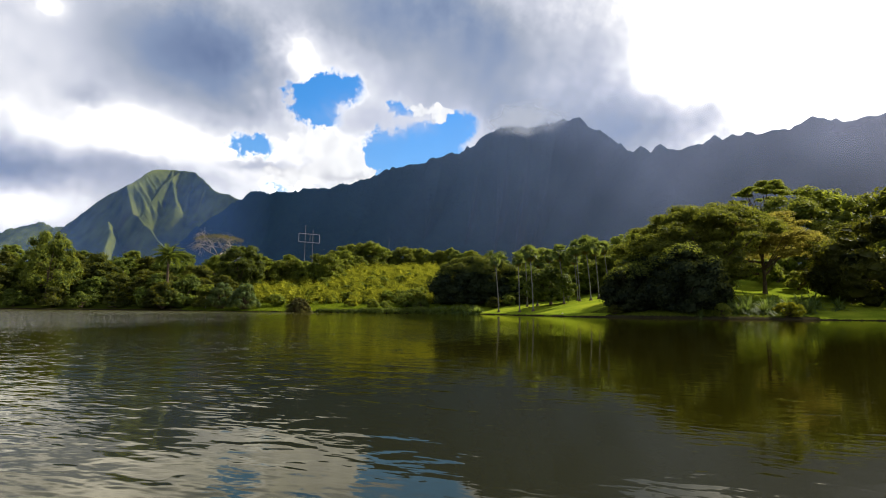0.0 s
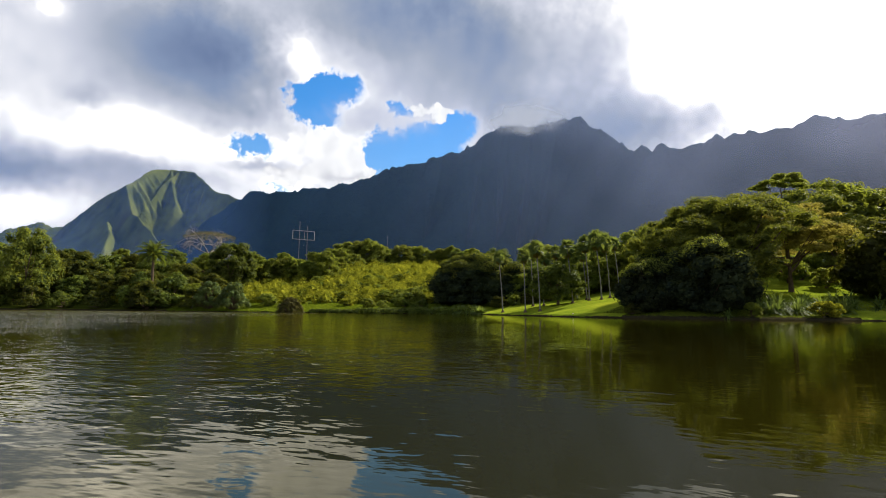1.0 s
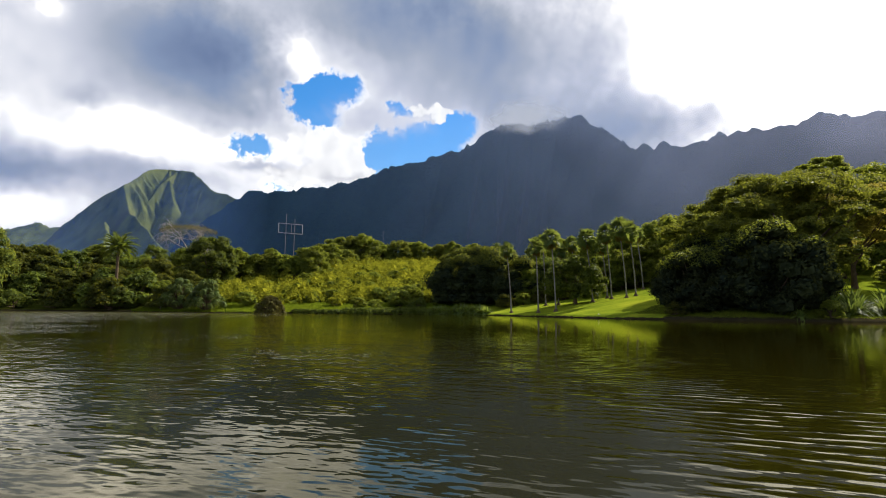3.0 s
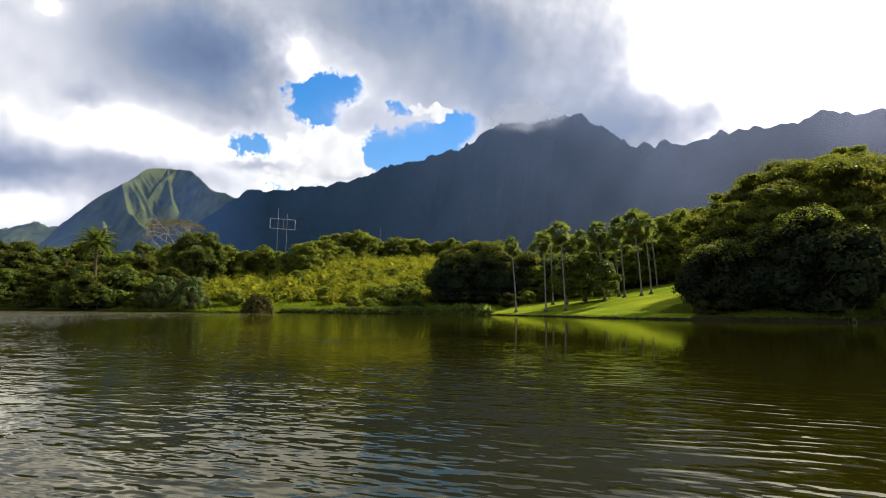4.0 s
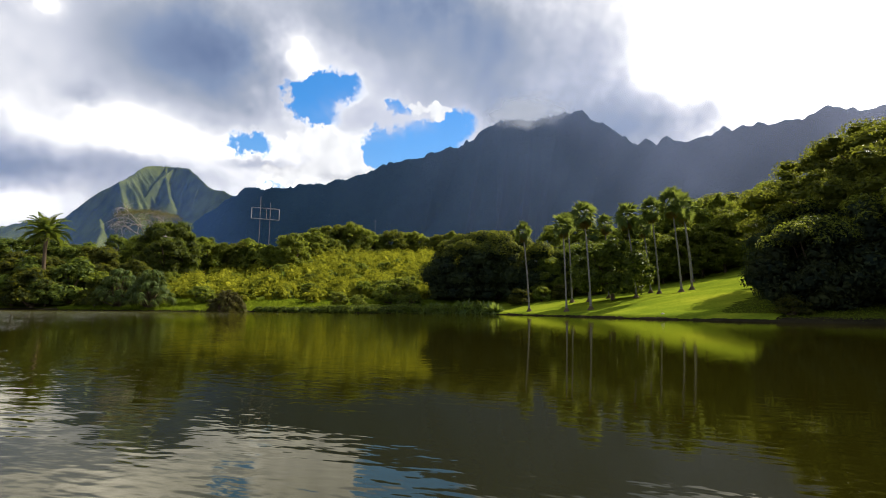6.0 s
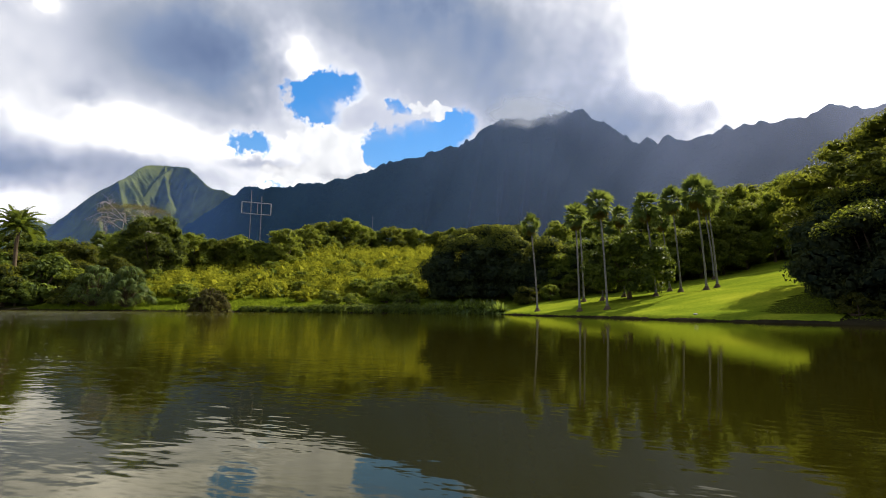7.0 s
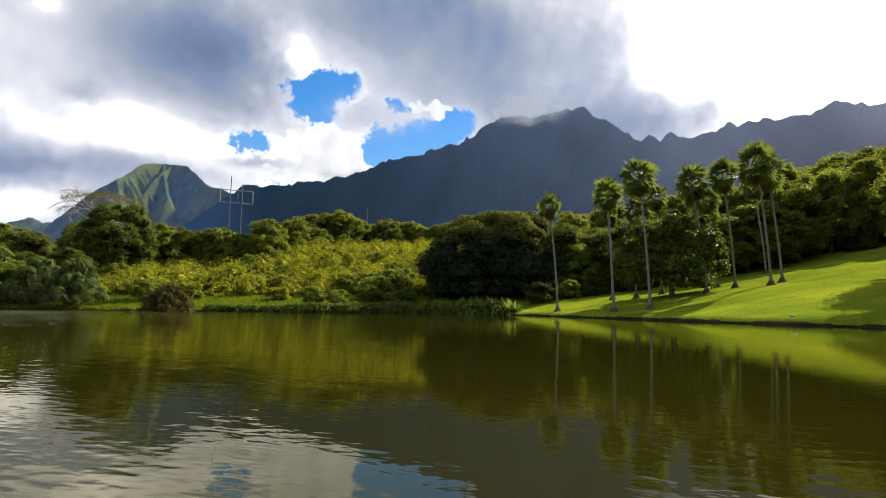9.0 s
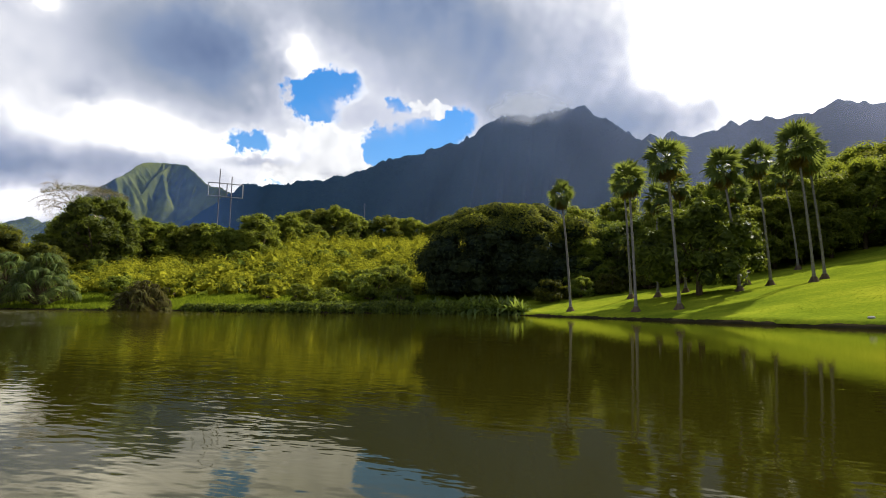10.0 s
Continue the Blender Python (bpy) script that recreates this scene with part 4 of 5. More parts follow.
B = np.concatenate([B, envelope(rng, 50, 5.6, 4.4, -0.4, 8.0, 1.8, 0.8, -0.95, (0.3, 0.75))])
SHADE_TOP = lit_cap(5, B, 6.6, 4200, 0.3, LEAF_MID)
SHADE = tree_meshes(15, B, 34000, 0.32, LEAF_SHADED, 3.0, 0.4, 10, low=-0.7, inner=0.35, split=True, jitter=0.4, inner_size=1.9)
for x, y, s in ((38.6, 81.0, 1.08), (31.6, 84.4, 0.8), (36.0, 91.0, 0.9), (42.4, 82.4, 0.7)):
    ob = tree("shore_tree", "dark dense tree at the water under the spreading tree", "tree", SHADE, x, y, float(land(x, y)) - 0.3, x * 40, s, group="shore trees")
    part("young_leaves", SHADE_TOP, ob, "lighter leaves that paint sunlight on the crown")
rng = np.random.default_rng(16)
B = envelope(rng, 170, 11.5, 8.0, 3.4, 16.4, 1.7, 0.28, -0.3, (0.35, 0.98))
tree("golden_tree", "tree with golden brown feathery foliage in open layers", "tree", tree_meshes(17, B, 30000, 0.34, LEAF_GOLD, 6.0, 0.4, 14, aspect=0.42, split=True, heart=0.35), 61.5, 97.0, float(land(61.5, 97)))
rng = np.random.default_rng(18)
B = envelope(rng, 150, 12.5, 11.0, 0.3, 14.8, 2.3, 0.7, -0.9, (0.75, 0.97))
tree("shore_tree", "large dark tree hanging low over the water", "tree", tree_meshes(19, B, 24000, 0.45, LEAF_DEEP, 6.0, 0.6, 10, low=-0.6, split=True), 75.5, 85.0, float(land(75.5, 85.0)) - 0.5)
rows = []
rng = np.random.default_rng(21)
for k in range(44):
    a, s = rng.uniform(0, 2 * np.pi), math.sqrt(rng.uniform(0.0, 1.0))
    rows.append((s * 9 * math.cos(a), s * 8 * math.sin(a), 19.5 + 2.6 * (1 - s * s) + rng.uniform(-2.5, 0.6), rng.uniform(1.2, 2.0), 0.6))
FLAT_TOP = tree_meshes(22, rows, 9000, 0.42, LEAF_MID, 13.0, 0.45, 16, split=True)
for x, y, s in ((90, 139, 1.0),):
    tree("flat_topped_tree", "tall flat-topped tree above the other crowns", "tree", FLAT_TOP, x, y, float(land(x, y)), x * 7, s, group="forest trees")

FOREST = "forest trees"
rng = np.random.default_rng(30)
spots = []
# behind the lawn
for x, y, s, k in ((19.5, 133.5, 0.62, 0), (25, 137, 0.85, 1), (32, 137, 0.9, 0), (45, 142, 1.0, 0), (53, 140, 1.0, 1), (60, 137, 1.0, 0), (67, 130, 1.0, 1), (59, 147, 1.15, 3), (69, 139, 1.15, 3),
                   (72, 120, 0.9, 0), (76, 135, 1.25, 0), (82, 112, 0.8, 3), (92, 118, 1.1, 3), (104, 110, 1.3, 0), (116, 104, 1.3, 3), (30, 150, 1.0, 2), (46, 152, 1.1, 0), (70, 150, 1.3, 0), (95, 98, 1.4, 0), (108, 92, 1.3, 0), (122, 90, 1.2, 2), (99, 132, 1.7, 0), (112, 128, 1.75, 3), (124, 118, 1.7, 0), (86, 126, 1.5, 3)):
    spots.append((x, y, s, k, "dense broadleaf forest tree at the back of the lawn"))
# the forest's edge stands up like a wall along the lawn
for x, y, h in ((30.5, 133, 0.9), (34.5, 134, 0.95), (38.5, 134.6, 1.0), (42.5, 134.4, 1.05), (46.5, 133.6, 1.05), (50.5, 132.4, 1.05), (54.5, 130.6, 1.0), (58.5, 128.2, 0.95), (62.3, 125.0, 0.92), (65.8, 121.0, 0.9),
                (34.2, 128.0, 0.62), (37.8, 128.2, 0.66), (41.4, 128.8, 0.72), (45.2, 129.4, 0.8), (49.2, 129.6, 0.86)):
    tree("forest_tree", "tall dark forest tree at the edge of the lawn", "tree", ROUND_NEAR[2 if int(x) % 3 else 0], x, y, float(land(x, y)) - 0.4, x * 61, 0.78, 1.25 * h, FOREST)
# along the top of the hillside
for x, y, s, k in ((-57, 165, 0.75, 0), (-49.5, 168, 0.62, 3), (-41, 186, 0.6, 0), (-36, 186, 0.72, 0), (-43, 203, 0.7, 3), (-35, 206, 0.95, 3), (-28, 205, 0.9, 0), (-20, 212, 0.75, 1), (-12, 216, 0.8, 0), (-4, 217, 0.7, 1), (4, 214, 0.75, 2), (12, 205, 0.8, 0), (20, 190, 0.9, 1), (-52, 210, 0.6, 1), (-60, 200, 0.6, 0), (30, 175, 1.0, 0),
                   (-74, 200, 0.7, 1), (-88, 205, 0.7, 0), (-104, 205, 0.8, 1), (-122, 200, 0.8, 0), (-142, 200, 0.8, 1), (-165, 195, 0.9, 0),
                   (-39, 204, 0.85, 0), (-31, 207, 0.95, 3), (-24, 208, 0.8, 0), (-16, 213, 0.8, 3), (-8, 215, 0.75, 0), (0, 216, 0.75, 3), (8, 210, 0.8, 1), (-60.5, 163, 0.8, 3), (-53, 167, 0.65, 0), (-32, 190, 0.6, 3), (-72, 164, 0.85, 0), (-36.8, 167.5, 0.78, 0), (-47.6, 169, 0.62, 0)):
    spots.append((x, y, s, k, "dense green tree along the hilltop"))
# the wooded western shore
for x, y, s, k in ((-70, 146, 0.85, 0), (-80, 140, 0.8, 1), (-80, 152, 0.95, 3), (-90, 142, 0.85, 0), (-98, 148, 0.95, 1), (-106, 140, 0.85, 3), (-114, 146, 1.0, 0), (-124, 142, 0.95, 1), (-134, 148, 1.0, 0), (-92, 160, 0.95, 1), (-110, 162, 0.95, 0), (-128, 162, 1.0, 3), (-146, 150, 1.0, 1), (-76, 168, 0.7, 1), (-62, 146, 0.6, 1), (-75, 139, 0.7, 0), (-85, 147, 0.9, 3), (-94, 139, 0.8, 3), (-102, 146, 0.95, 0), (-110, 139, 0.8, 1), (-119, 147, 1.0, 3), (-130, 140, 0.9, 0), (-86, 158, 0.95, 0), (-101, 161, 1.0, 3), (-119, 163, 1.0, 1), (-138, 160, 1.0, 0), (-66, 141, 0.55, 0), (-73.5, 133.6, 0.62, 0), (-70.2, 133.2, 0.5, 3)):
    spots.append((x, y, s, k, "bushy green tree on the wooded shore"))
for x, y, s, k, words in spots:
    k = (4, 4, 2, 1)[k] if x < -58 and y < 164 else k
    kinds = ROUND_NEAR if -75 < x < 130 and math.hypot(x, y - 66) < 118 else ROUND_FAR if x < -85 else ROUND
    tree("forest_tree", words, "tree", kinds[k], x, y, float(land(x, y)) - 0.4, rng.uniform(0, 360), s * (0.94 if x < -82 else 1.18 if x < 15 else 1.08), rng.uniform(0.78, 0.92) if x < 15 else rng.uniform(0.85, 1.0), FOREST)

# a taller feathery tree stands out of the western wood
tree("forest_tree", "tall light feathery tree on the wooded shore", "tree", ROUND[3], -105.0, 136.0, float(land(-105, 136)) - 0.4, 40, 1.0, 1.62, FOREST)

# bushes at the water
for x, y, s, k in ((-62, 134, 1.1, 1), (-70, 135, 1.2, 1), (-77, 134.5, 1.0, 3), (-85, 134, 1.1, 1), (-93, 133, 1.1, 3), (-101, 133, 1.2, 1), (-110, 132, 1.1, 3), (-120, 131, 1.3, 1), (-130, 131, 1.2, 3),
                   (-56, 136, 1.0, 2), (-44, 137, 0.9, 0), (-38, 138, 0.8, 2), (-14, 131, 0.7, 0), (-9, 134, 1.1, 0), (-5, 131, 0.8, 3), (-18, 133, 0.7, 0), (-24, 136, 0.7, 2), (13.5, 128, 0.8, 1), (17, 127.5, 0.6, 0), (28.2, 82.6, 0.5, 1),
                   (20.5, 127.8, 0.75, 1), (25.5, 128.0, 0.85, 1), (29.5, 128.5, 0.8, 1), (17, 131, 0.8, 0), (21, 132, 1.0, 1), (25.5, 131.5, 1.4, 1), (32.5, 131.8, 0.7, 1), (40.5, 132.6, 0.7, 1), (48.5, 131.2, 0.7, 1), (56.5, 127.6, 0.7, 1), (64.5, 121, 0.8, 1), (69.5, 118.5, 1.6, 3), (68, 107, 1.3, 0), (70, 100, 1.0, 0), (74, 112, 1.4, 0), (-72, 132.8, 1.5, 1), (-75, 137, 2.0, 3), (-69, 137, 1.9, 3)):
    tree("bush", "rounded leafy bush at the water's edge", "bush", BUSH[k], x, y, float(land(x, y)) - 0.2, rng.uniform(0, 360), s, rng.uniform(0.85, 1.15), "shore bushes")


# bushes in the scrub of the hillside
rng = np.random.default_rng(37)
for _ in range(72):
    x, y = rng.uniform(-80, -4), 141 + 62 * rng.random()
    tree("bush", "green bush in the hillside scrub", "bush", BUSH[int(rng.choice((0, 0, 3, 2)))], x, y, float(land(x, y)) - 0.2, rng.uniform(0, 360), rng.uniform(0.45, 0.9), rng.uniform(0.75, 1.05), "hillside bushes")
for x, y, s in ((-8, 139, 0.95), (-11.5, 141, 0.8), (-6, 143, 0.9), (-15, 143, 0.7), (-46.0, 167, 1.5), (-42.3, 166.5, 1.45), (-38.5, 167, 1.25)):
    tree("bush", "leafy green bush at the foot of the hillside", "bush", BUSH[0], x, y, float(land(x, y)) - 0.2, x * 31, s, 1.1, "hillside bushes")


# ---- hillside scrub ----
def scrub():
    rng = np.random.default_rng(40)
    n = 2300
    x, y = rng.uniform(-92, 10, n), 140 + 73 * rng.random(n) ** 1.1
    ok = (x < -2) | (y > 150)
    x, y = x[ok], y[ok]
    r = rng.uniform(0.6, 1.9, len(x)) * rng.uniform(0.7, 1.25, len(x))
    B = np.column_stack([x, y, land(x, y) + 0.4 + r * 0.2, r, r * rng.uniform(0.8, 1.7, len(x))])
    count = 158000
    pick = rng.choice(len(B), count, p=B[:, 3] ** 2 / (B[:, 3] ** 2).sum())
    D = unit(rng.normal(size=(count, 3)))
    D[:, 2] = np.abs(D[:, 2])
    C = B[pick, :3] + D * B[pick][:, [3, 3, 4]] * rng.uniform(0.8, 1.15, count)[:, None]
    return joined([leaves(rng, C, unit(D + [0, 0, 0.15]), 0.37, 0.55, jitter=0.45), cores(rng, B, 0.75)])


tagged(new("hillside_scrub", mesh_from("hillside_scrub", *scrub(), LEAF_HILL)), "yellow-green sunlit scrub that covers the hillside", "shrubs", kind="stuff")


def bank_growth():
    rng = np.random.default_rng(45)
    n = 420
    x = rng.uniform(-31, 8, n)
    y = np.interp(x, SHORE[:, 0], SHORE[:, 1]) + rng.uniform(0.0, 1, n) * np.where(x < -15, 0.9, 2.6)
    r = rng.uniform(0.45, 1.0, n) * np.where(x < -20, 0.6, 1.0)
    B = np.column_stack([x, y, land(x, y) + 0.3, r, r * 0.85])
    return joined([blob_leaves(rng, B, 30000, 0.32, low=-0.9), cores(rng, B, 0.65)])


tagged(new("bank_growth", mesh_from("bank_growth", *bank_growth(), LEAF_DARK)), "dark low growth along the water's edge", "plants", kind="stuff")


# ---- grass ----
def blades(rng, x, y, height, lift):
    n = len(x)
    a = rng.uniform(0, 2 * np.pi, n)
    h = height * rng.uniform(0.5, 1.4, n)
    w = 0.05 + 0.1 * h
    z = land(x, y) + lift
    dx, dy = np.cos(a) * w, np.sin(a) * w
    bx, by = rng.normal(size=n) * h * 0.4, rng.normal(size=n) * h * 0.4
    V = np.stack([np.stack([x - dx, y - dy, z], 1), np.stack([x + dx, y + dy, z], 1), np.stack([x + bx, y + by, z + h], 1)], 1).reshape(-1, 3)
    return V, np.arange(3 * n).reshape(-1, 3)


def lawn_grass():
    rng = np.random.default_rng(50)
    x, y = rng.uniform(6, 50, 70000), rng.uniform(74, 132, 70000)
    d = inland(x, y)
    ok = (d > 0.2) & (d < 30)
    return blades(rng, x[ok], y[ok], 0.045, 0.03)


def bench_grass():
    rng = np.random.default_rng(51)
    x, y = rng.uniform(-66, 10, 60000), rng.uniform(126, 141, 60000)
    d = inland(x, y)
    ok = (d > 0.1) & (d < 13)
    return blades(rng, x[ok], y[ok], 0.34, -0.02)


tagged(new("lawn_grass", mesh_from("lawn_grass", *lawn_grass(), GRASS)), "short bright green mown grass", "grass", kind="stuff")
tagged(new("bank_grass", mesh_from("bank_grass", *bench_grass(), GRASS)), "longer grass on the low bank below the hillside", "grass", kind="stuff")


# ---- plants at the water ----
def strap(rng, az, length, rise, width, seg=5):
    t = np.linspace(0, 1, seg + 1)
    out = length * t * math.cos(rise) * (1 + 0.15 * t)
    up = length * (math.sin(rise) * t * 1.25 - 0.95 * t ** 2.4 * math.cos(rise))
    w = width * np.sin(np.pi * np.clip(0.15 + 0.85 * t, 0, 1)) ** 0.7 * 0.5 + 0.004
    c, s = math.cos(az), math.sin(az)
    V = []
    for o, u, h in zip(out, up, w):
        V += [(o * c - h * s, o * s + h * c, u), (o * c + h * s, o * s - h * c, u)]
    return np.array(V), np.array([(2 * i, 2 * i + 1, 2 * i + 3, 2 * i + 2) for i in range(seg)])


def rosette(seed, n, length, width, mat):
    rng = np.random.default_rng(seed)
    return mesh_from("leaves", *joined([strap(rng, rng.uniform(0, 6.3), length * rng.uniform(0.7, 1.2), radians(rng.uniform(15, 72)), width) for _ in range(n)]), mat)


CLUMPS = [rosette(60, 42, 1.25, 0.19, LEAF_LILY), rosette(61, 40, 1.4, 0.2, LEAF_LILY), rosette(62, 46, 1.1, 0.17, LEAF_LILY)]
AGAVE = rosette(63, 80, 2.1, 0.12, LEAF_SWORD)


def clump(x, y, me, s, label, group):
    ob = thing("strap_leaf_plant", label, "plant", pose(x, y, float(land(x, y)) - 0.05, 0, 0, (x * 73 + y * 31) % 360) @ Matrix.Scale(s, 4), group)
    part("leaves", me, ob)


rng = np.random.default_rng(65)
for k in range(72):
    x = -3.0 + 12.4 * k / 71 + rng.normal() * 0.3
    y = float(np.interp(x, SHORE[:, 0], SHORE[:, 1])) + rng.uniform(0.2, 3.0)
    clump(x, y, CLUMPS[k % 3], rng.uniform(0.9, 1.35) * (1.0 if x < 3 else 1.25), "lily-like clump of arching strap leaves by the water", "lilies along the bank")
for x, y, s in ((44.8, 77.2, 1.1), (46.6, 78.4, 1.25), (48.6, 77.4, 1.2), (50.5, 79.5, 1.3), (53, 78.2, 1.2), (56, 78.4, 1.3), (55, 76.8, 0.9), (52, 81.4, 1.35), (59, 80.5, 1.2), (47.8, 81.2, 1.35), (38.5, 76.2, 0.7),
                (45.2, 80.2, 1.15), (49.6, 82.6, 1.4), (54.6, 80.6, 1.4), (57.4, 82.0, 1.35), (61.5, 79.2, 1.2), (60.2, 83.0, 1.3), (46.4, 83.2, 1.3), (54.0, 83.4, 1.3)):
    clump(x, y, AGAVE, s, "large spiky clump of sword leaves under the trees", "sword plants on the shore")
for x, y, s, k in ((50.5, 75.0, 0.58, 2), (52.0, 75.2, 0.5, 2), (41.5, 75.8, 0.45, 0)):
    tree("bush", "sunlit yellow-green bush hanging over the water", "bush", BUSH[k], x, y, float(land(x, y)) - 0.2, x * 50, s, 1.1, "shore bushes")


def hanging(rng, az, length, width, seg=5):
    t = np.linspace(0, 1, seg + 1)
    out = length * 0.55 * (1 - (1 - t) ** 2)
    up = length * (0.30 * t - 1.05 * t ** 2)
    w = width * (1 - t) ** 0.6 * 0.5 + 0.006
    c, s = math.cos(az), math.sin(az)
    V = []
    for o, u, h in zip(out, up, w):
        V += [(o * c - h * s, o * s + h * c, u), (o * c + h * s, o * s - h * c, u)]
    return np.array(V), np.array([(2 * i, 2 * i + 1, 2 * i + 3, 2 * i + 2) for i in range(seg)])


def tuft(seed, n, length, width, mat):
    rng = np.random.default_rng(seed)
    return mesh_from("tuft", *joined([hanging(rng, rng.uniform(0, 6.3), length * rng.uniform(0.6, 1.2), width) for _ in range(n)]), mat)


def screw_pine(x, y, radius, height, count, tufts, words, seed):
    """Forked stems with tufts of long hanging leaves at their ends."""
    rng = np.random.default_rng(seed)
    ob = thing("screw_pine", words, "shrub", pose(x, y, float(land(x, y)) - 0.1))
    for k in range(count):
        a, s = k * 2.4 + rng.normal() * 0.2, math.sqrt((k + 0.5) / count)
        end = np.array([radius * s * math.cos(a), radius * s * math.sin(a), height * (1 - 0.78 * s * s) * rng.uniform(0.72, 1.0)])
        t = np.linspace(0, 1, 5)[:, None]
        mid = np.array([end[0] * 0.25, end[1] * 0.25, end[2] * 0.65])
        stem = tube((1 - t) ** 2 * np.array([0, 0, -0.3]) + 2 * t * (1 - t) * mid + t ** 2 * end, 0.1 - 0.05 * t[:, 0], 5)
        part("stem", smooth(mesh_from("stem", *stem, BARK)), ob)
        part("tuft", tufts[k % len(tufts)], ob, m=Matrix.Translation(end) @ pose(0, 0, 0, rng.normal() * 24, rng.normal() * 24, rng.uniform(0, 360)) @ Matrix.Scale(rng.uniform(0.8, 1.15), 4))


PINE_TUFTS = [tuft(73, 34, 1.5, 0.15, LEAF_WEEP), tuft(74, 32, 1.3, 0.14, LEAF_WEEP)]
DRY_TUFTS = [tuft(75, 30, 1.25, 0.11, LEAF_BROWN), tuft(76, 28, 1.0, 0.1, LEAF_BROWN)]
screw_pine(-50.5, 131.2, 3.5, 7.4, 96, PINE_TUFTS, "grey-green screw pine whose leaf tufts hang to the water", 70)
screw_pine(-57.0, 132.8, 3.7, 7.6, 96, PINE_TUFTS, "grey-green screw pine whose leaf tufts hang to the water", 71)
screw_pine(-35.3, 127.2, 3.1, 4.9, 84, DRY_TUFTS, "brownish half-dry bush whose twigs droop into the water", 72)


# ---- date palm, bare tree and steel mast on the west side ----
def frond(seed, length):
    rng = np.random.default_rng(seed)
    t = np.linspace(0, 1, 12)
    rach = np.column_stack([length * t * (1 - 0.12 * t), 0 * t, length * (0.32 * t - 0.55 * t ** 2.2)])
    pieces = [tube(rach, 0.05 * (1 - 0.8 * t), 4, cap=False)]
    for k in range(34):
        s = 0.12 + 0.86 * k / 33
        p = np.array([np.interp(s, t, rach[:, i]) for i in range(3)])
        ln = length * 0.2 * math.sin(math.pi * (0.2 + 0.72 * s)) * rng.uniform(0.85, 1.1)
        for side in (-1, 1):
            d = unit(np.array([0.65, side * 0.8, 0.15 - 0.35 * rng.random()]))
            w = np.array([0.045, 0, 0.03])
            q = p + d * ln
            pieces.append((np.array([p - w, p + w, q + w * 0.2, q - w * 0.2 - [0, 0, 0.12 * ln]]), np.array([[0, 1, 2, 3]])))
    return mesh_from("frond", *joined(pieces), LEAF_DARK)


FRONDS = [frond(80, 4.9), frond(81, 4.4)]
ob = thing("date_palm", "feathery palm with arching fronds among the shore trees", "palm tree", pose(-72.9, 135.5, float(land(-72.9, 135.5))))
part("trunk", smooth(mesh_from("trunk", *tube([(0, 0, -0.4), (0.1, 0, 5), (0, 0, 10), (0, 0.1, 13.2)], [0.4, 0.32, 0.3, 0.34], 10), BARK)), ob)
rng = np.random.default_rng(82)
for k in range(38):
    s = (k + 0.5) / 38
    part("frond", FRONDS[k % 2], ob, m=Matrix.Translation((0, 0, 13.2)) @ pose(0, 0, 0, rng.normal() * 8, -(72 - 112 * s), k * 137.5))


def bare_limb(seed, az):
    rng = np.random.default_rng(seed)
    out = []

    def grow(p, d, ln, r, depth):
        n = 4
        P = [np.array(p)]
        for _ in range(n):
            d = unit(d + rng.normal(size=3) * 0.15 + [0, 0, -0.035 * depth])
            P.append(P[-1] + d * ln / n)
        out.append(tube(P, np.linspace(r, r * 0.62, n + 1), 4 if depth > 2 else 6, cap=False))
        if depth < 6:
            for _ in range(3 if depth < 5 else 2):
                a = rng.normal(size=3) * [1, 1, 0.22]
                grow(P[-1 - (rng.random() < 0.3)], unit(d * 0.8 + unit(a) * 0.7 + [0, 0, 0.08]), ln * rng.uniform(0.6, 0.8), r * 0.58, depth + 1)

    grow((0, 0, 7.2), unit(np.array([math.cos(az) * 0.8, math.sin(az) * 0.8, 0.8])), 4.6, 0.2, 1)
    return joined(out)


ob = thing("bare_tree", "nearly leafless pale-branched umbrella tree on the hillside", "tree", pose(-77.6, 176, float(land(-77.6, 176))) @ Matrix.Scale(0.98, 4))
trunk = part("trunk", smooth(mesh_from("trunk", *tube([(0, 0, -0.5), (0.2, 0, 3), (0, 0, 7.4)], [0.5, 0.38, 0.3], 9), PALE_WOOD)), ob)
for k, az in enumerate((0.3, 1.6, 2.7, 4.1, 5.3)):
    part("limb", smooth(mesh_from("limb", *bare_limb(90 + k, az), PALE_WOOD)), trunk)


rng = np.random.default_rng(97)
s, a = np.sqrt(rng.random(3000)) * 8.2, rng.uniform(0, 6.28, 3000)
C = np.column_stack([s * np.cos(a), s * np.sin(a), 14.4 - 0.022 * s * s + rng.normal(size=3000) * 0.35])
part("crown", mesh_from("crown", *leaves(rng, C, np.tile([0, 0, 1.0], (3000, 1)), 0.34, 0.4), LEAF_DRY), ob, "sparse flat layer of brownish leaves")


def bar(a, b, r, name, parent):
    part(name, mesh_from(name, *tube([a, b], [r, r], 6), RUST), parent)


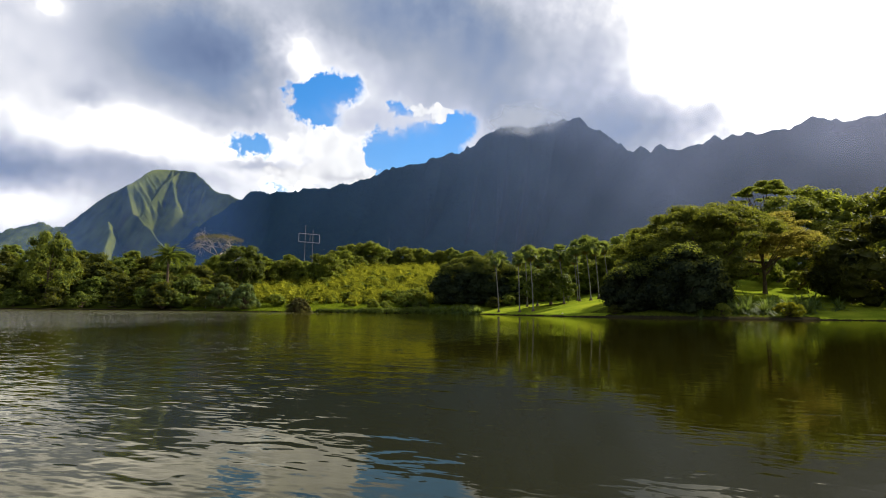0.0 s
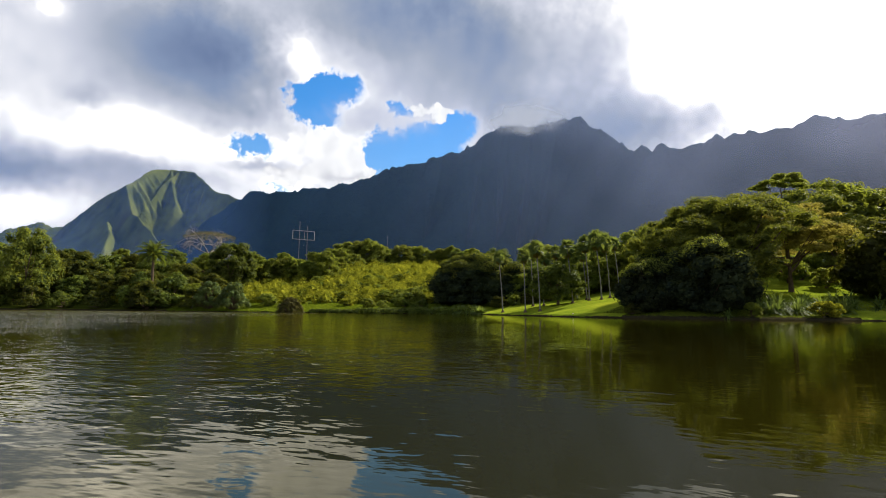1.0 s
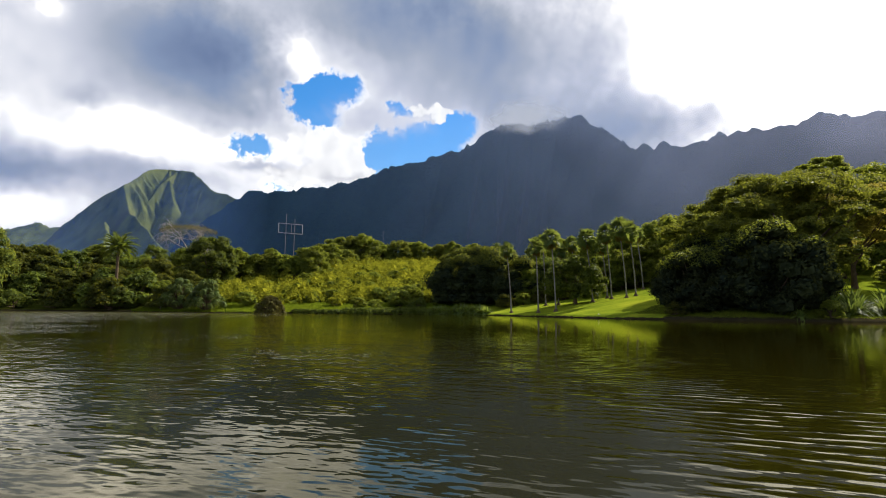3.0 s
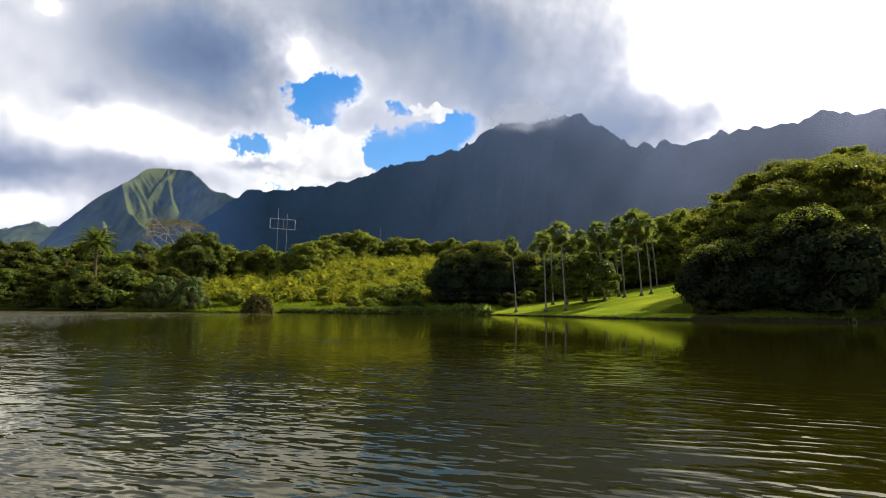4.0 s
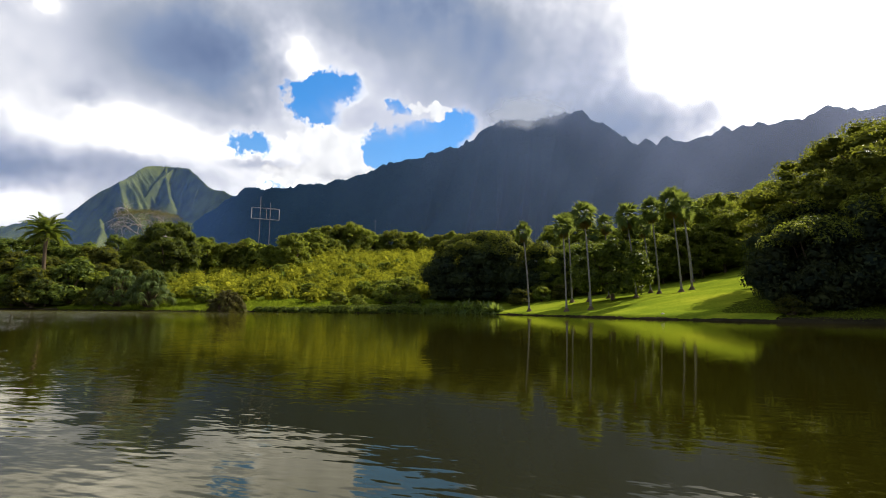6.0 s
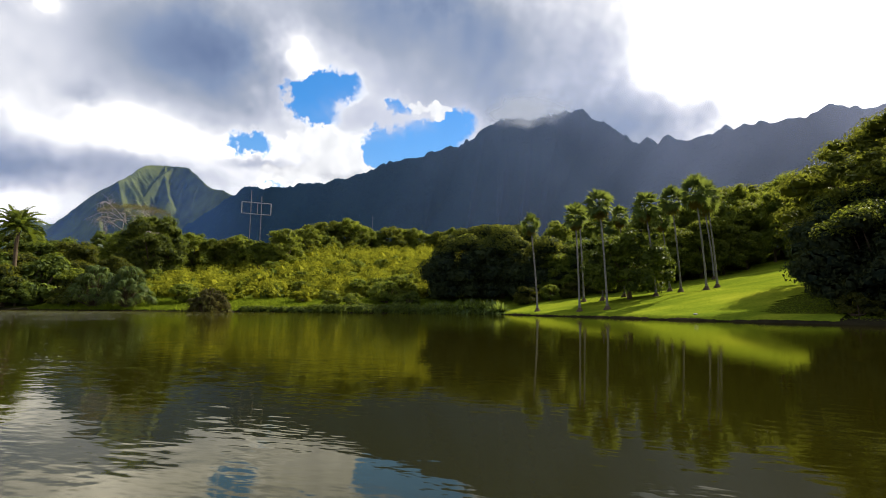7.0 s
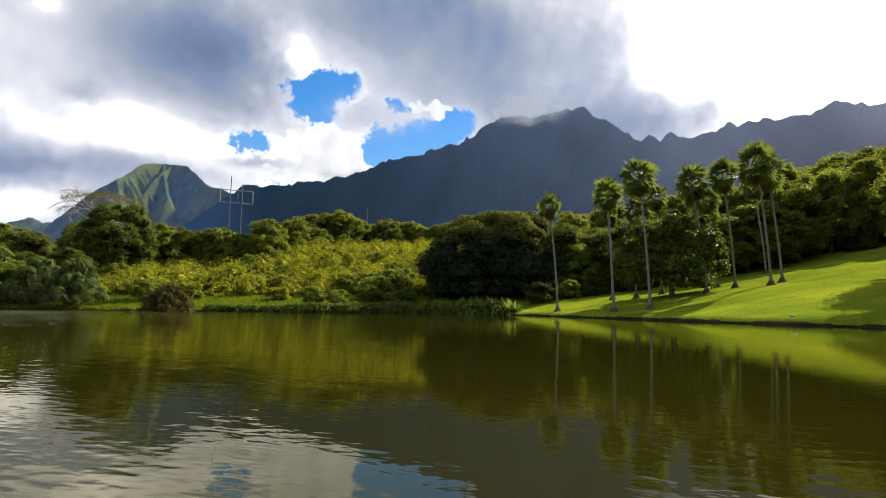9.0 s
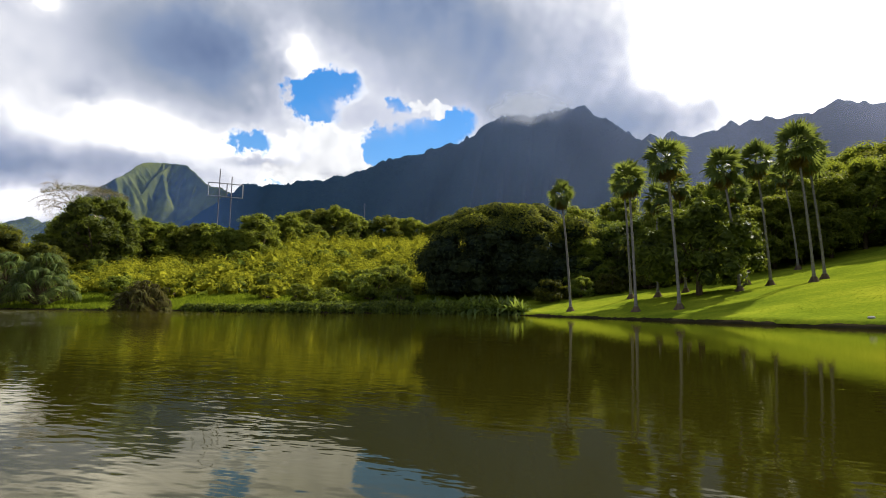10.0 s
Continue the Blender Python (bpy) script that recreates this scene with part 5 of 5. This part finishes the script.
zt = float(land(-44, 170))
ob = thing("steel_mast", "rusty steel twin mast with a rectangular open lattice panel", "mast", pose(-44.8, 170.0, zt))
for x, top in ((-1.35, 29.0), (1.2, 27.4)):
    bar((x, 0.15, -0.5), (x, 0.15, top - zt), 0.1, "post", ob)
def corner(x, z):
    s = x / 3.4
    return (x, 0.1 + 0.4 * s, z - 0.2 * s - zt)


panel = part("panel", mesh_from("panel", *joined([tube([corner(*p), corner(*q)], [0.1, 0.1], 6) for p, q in (((-3.4, 25.9), (3.4, 25.9)), ((-3.4, 23.1), (3.4, 23.1)), ((-3.4, 23.1), (-3.4, 25.9)), ((3.4, 23.1), (3.4, 25.9)))]), PALE_STEEL), ob, "open rectangular steel frame, paler for the highlight on it")
bar(corner(0.25, 23.1), corner(0.25, 25.9), 0.1, "middle_bar", panel)

pole_z = float(land(-22.5, 214))
ob = thing("pole", "thin dark pole above the hilltop trees", "pole", pose(-22.5, 214.0, pole_z))
part("shaft", mesh_from("shaft", *tube([(0, 0, -0.5), (0, 0, 31.0 - pole_z)], [0.06, 0.05], 8), RUST), ob)
part("crossbar", mesh_from("crossbar", *tube([(-0.6, 0, 30.2 - pole_z), (0.6, 0, 30.2 - pole_z)], [0.05, 0.05], 6), RUST), ob)

ob = thing("sapling", "sapling with a thin pale trunk on the bank", "tree", pose(-61.0, 132.6, float(land(-61.0, 132.6))))
part("trunk", smooth(mesh_from("trunk", *tube([(0, 0, -0.3), (0.1, 0, 2.0), (0.15, 0.1, 4.2)], [0.12, 0.09, 0.06], 7), PALE_WOOD)), ob)
rng = np.random.default_rng(93)
part("crown", mesh_from("crown", *blob_leaves(rng, envelope(rng, 14, 1.7, 1.7, 3.4, 7.0, 0.7), 1500, 0.34), LEAF_MID), ob)

# a small pale thing of unknown kind at the lawn's edge, built as a stone
rng = np.random.default_rng(95)
bm = bmesh.new()
bmesh.ops.create_icosphere(bm, subdivisions=2, radius=0.13)
for v in bm.verts:
    v.co = Vector((v.co.x * 1.5, v.co.y, v.co.z * 0.65)) * rng.uniform(0.88, 1.1)
me = bpy.data.meshes.new("stone")
bm.to_mesh(me)
bm.free()
me.materials.append(STONE)
ob = tagged(new("stone", smooth(me)), "small pale thing built as a stone at the edge of the lawn", "stone")
ob.location = (21.6, 91.6, float(land(21.6, 91.6)) + 0.1)
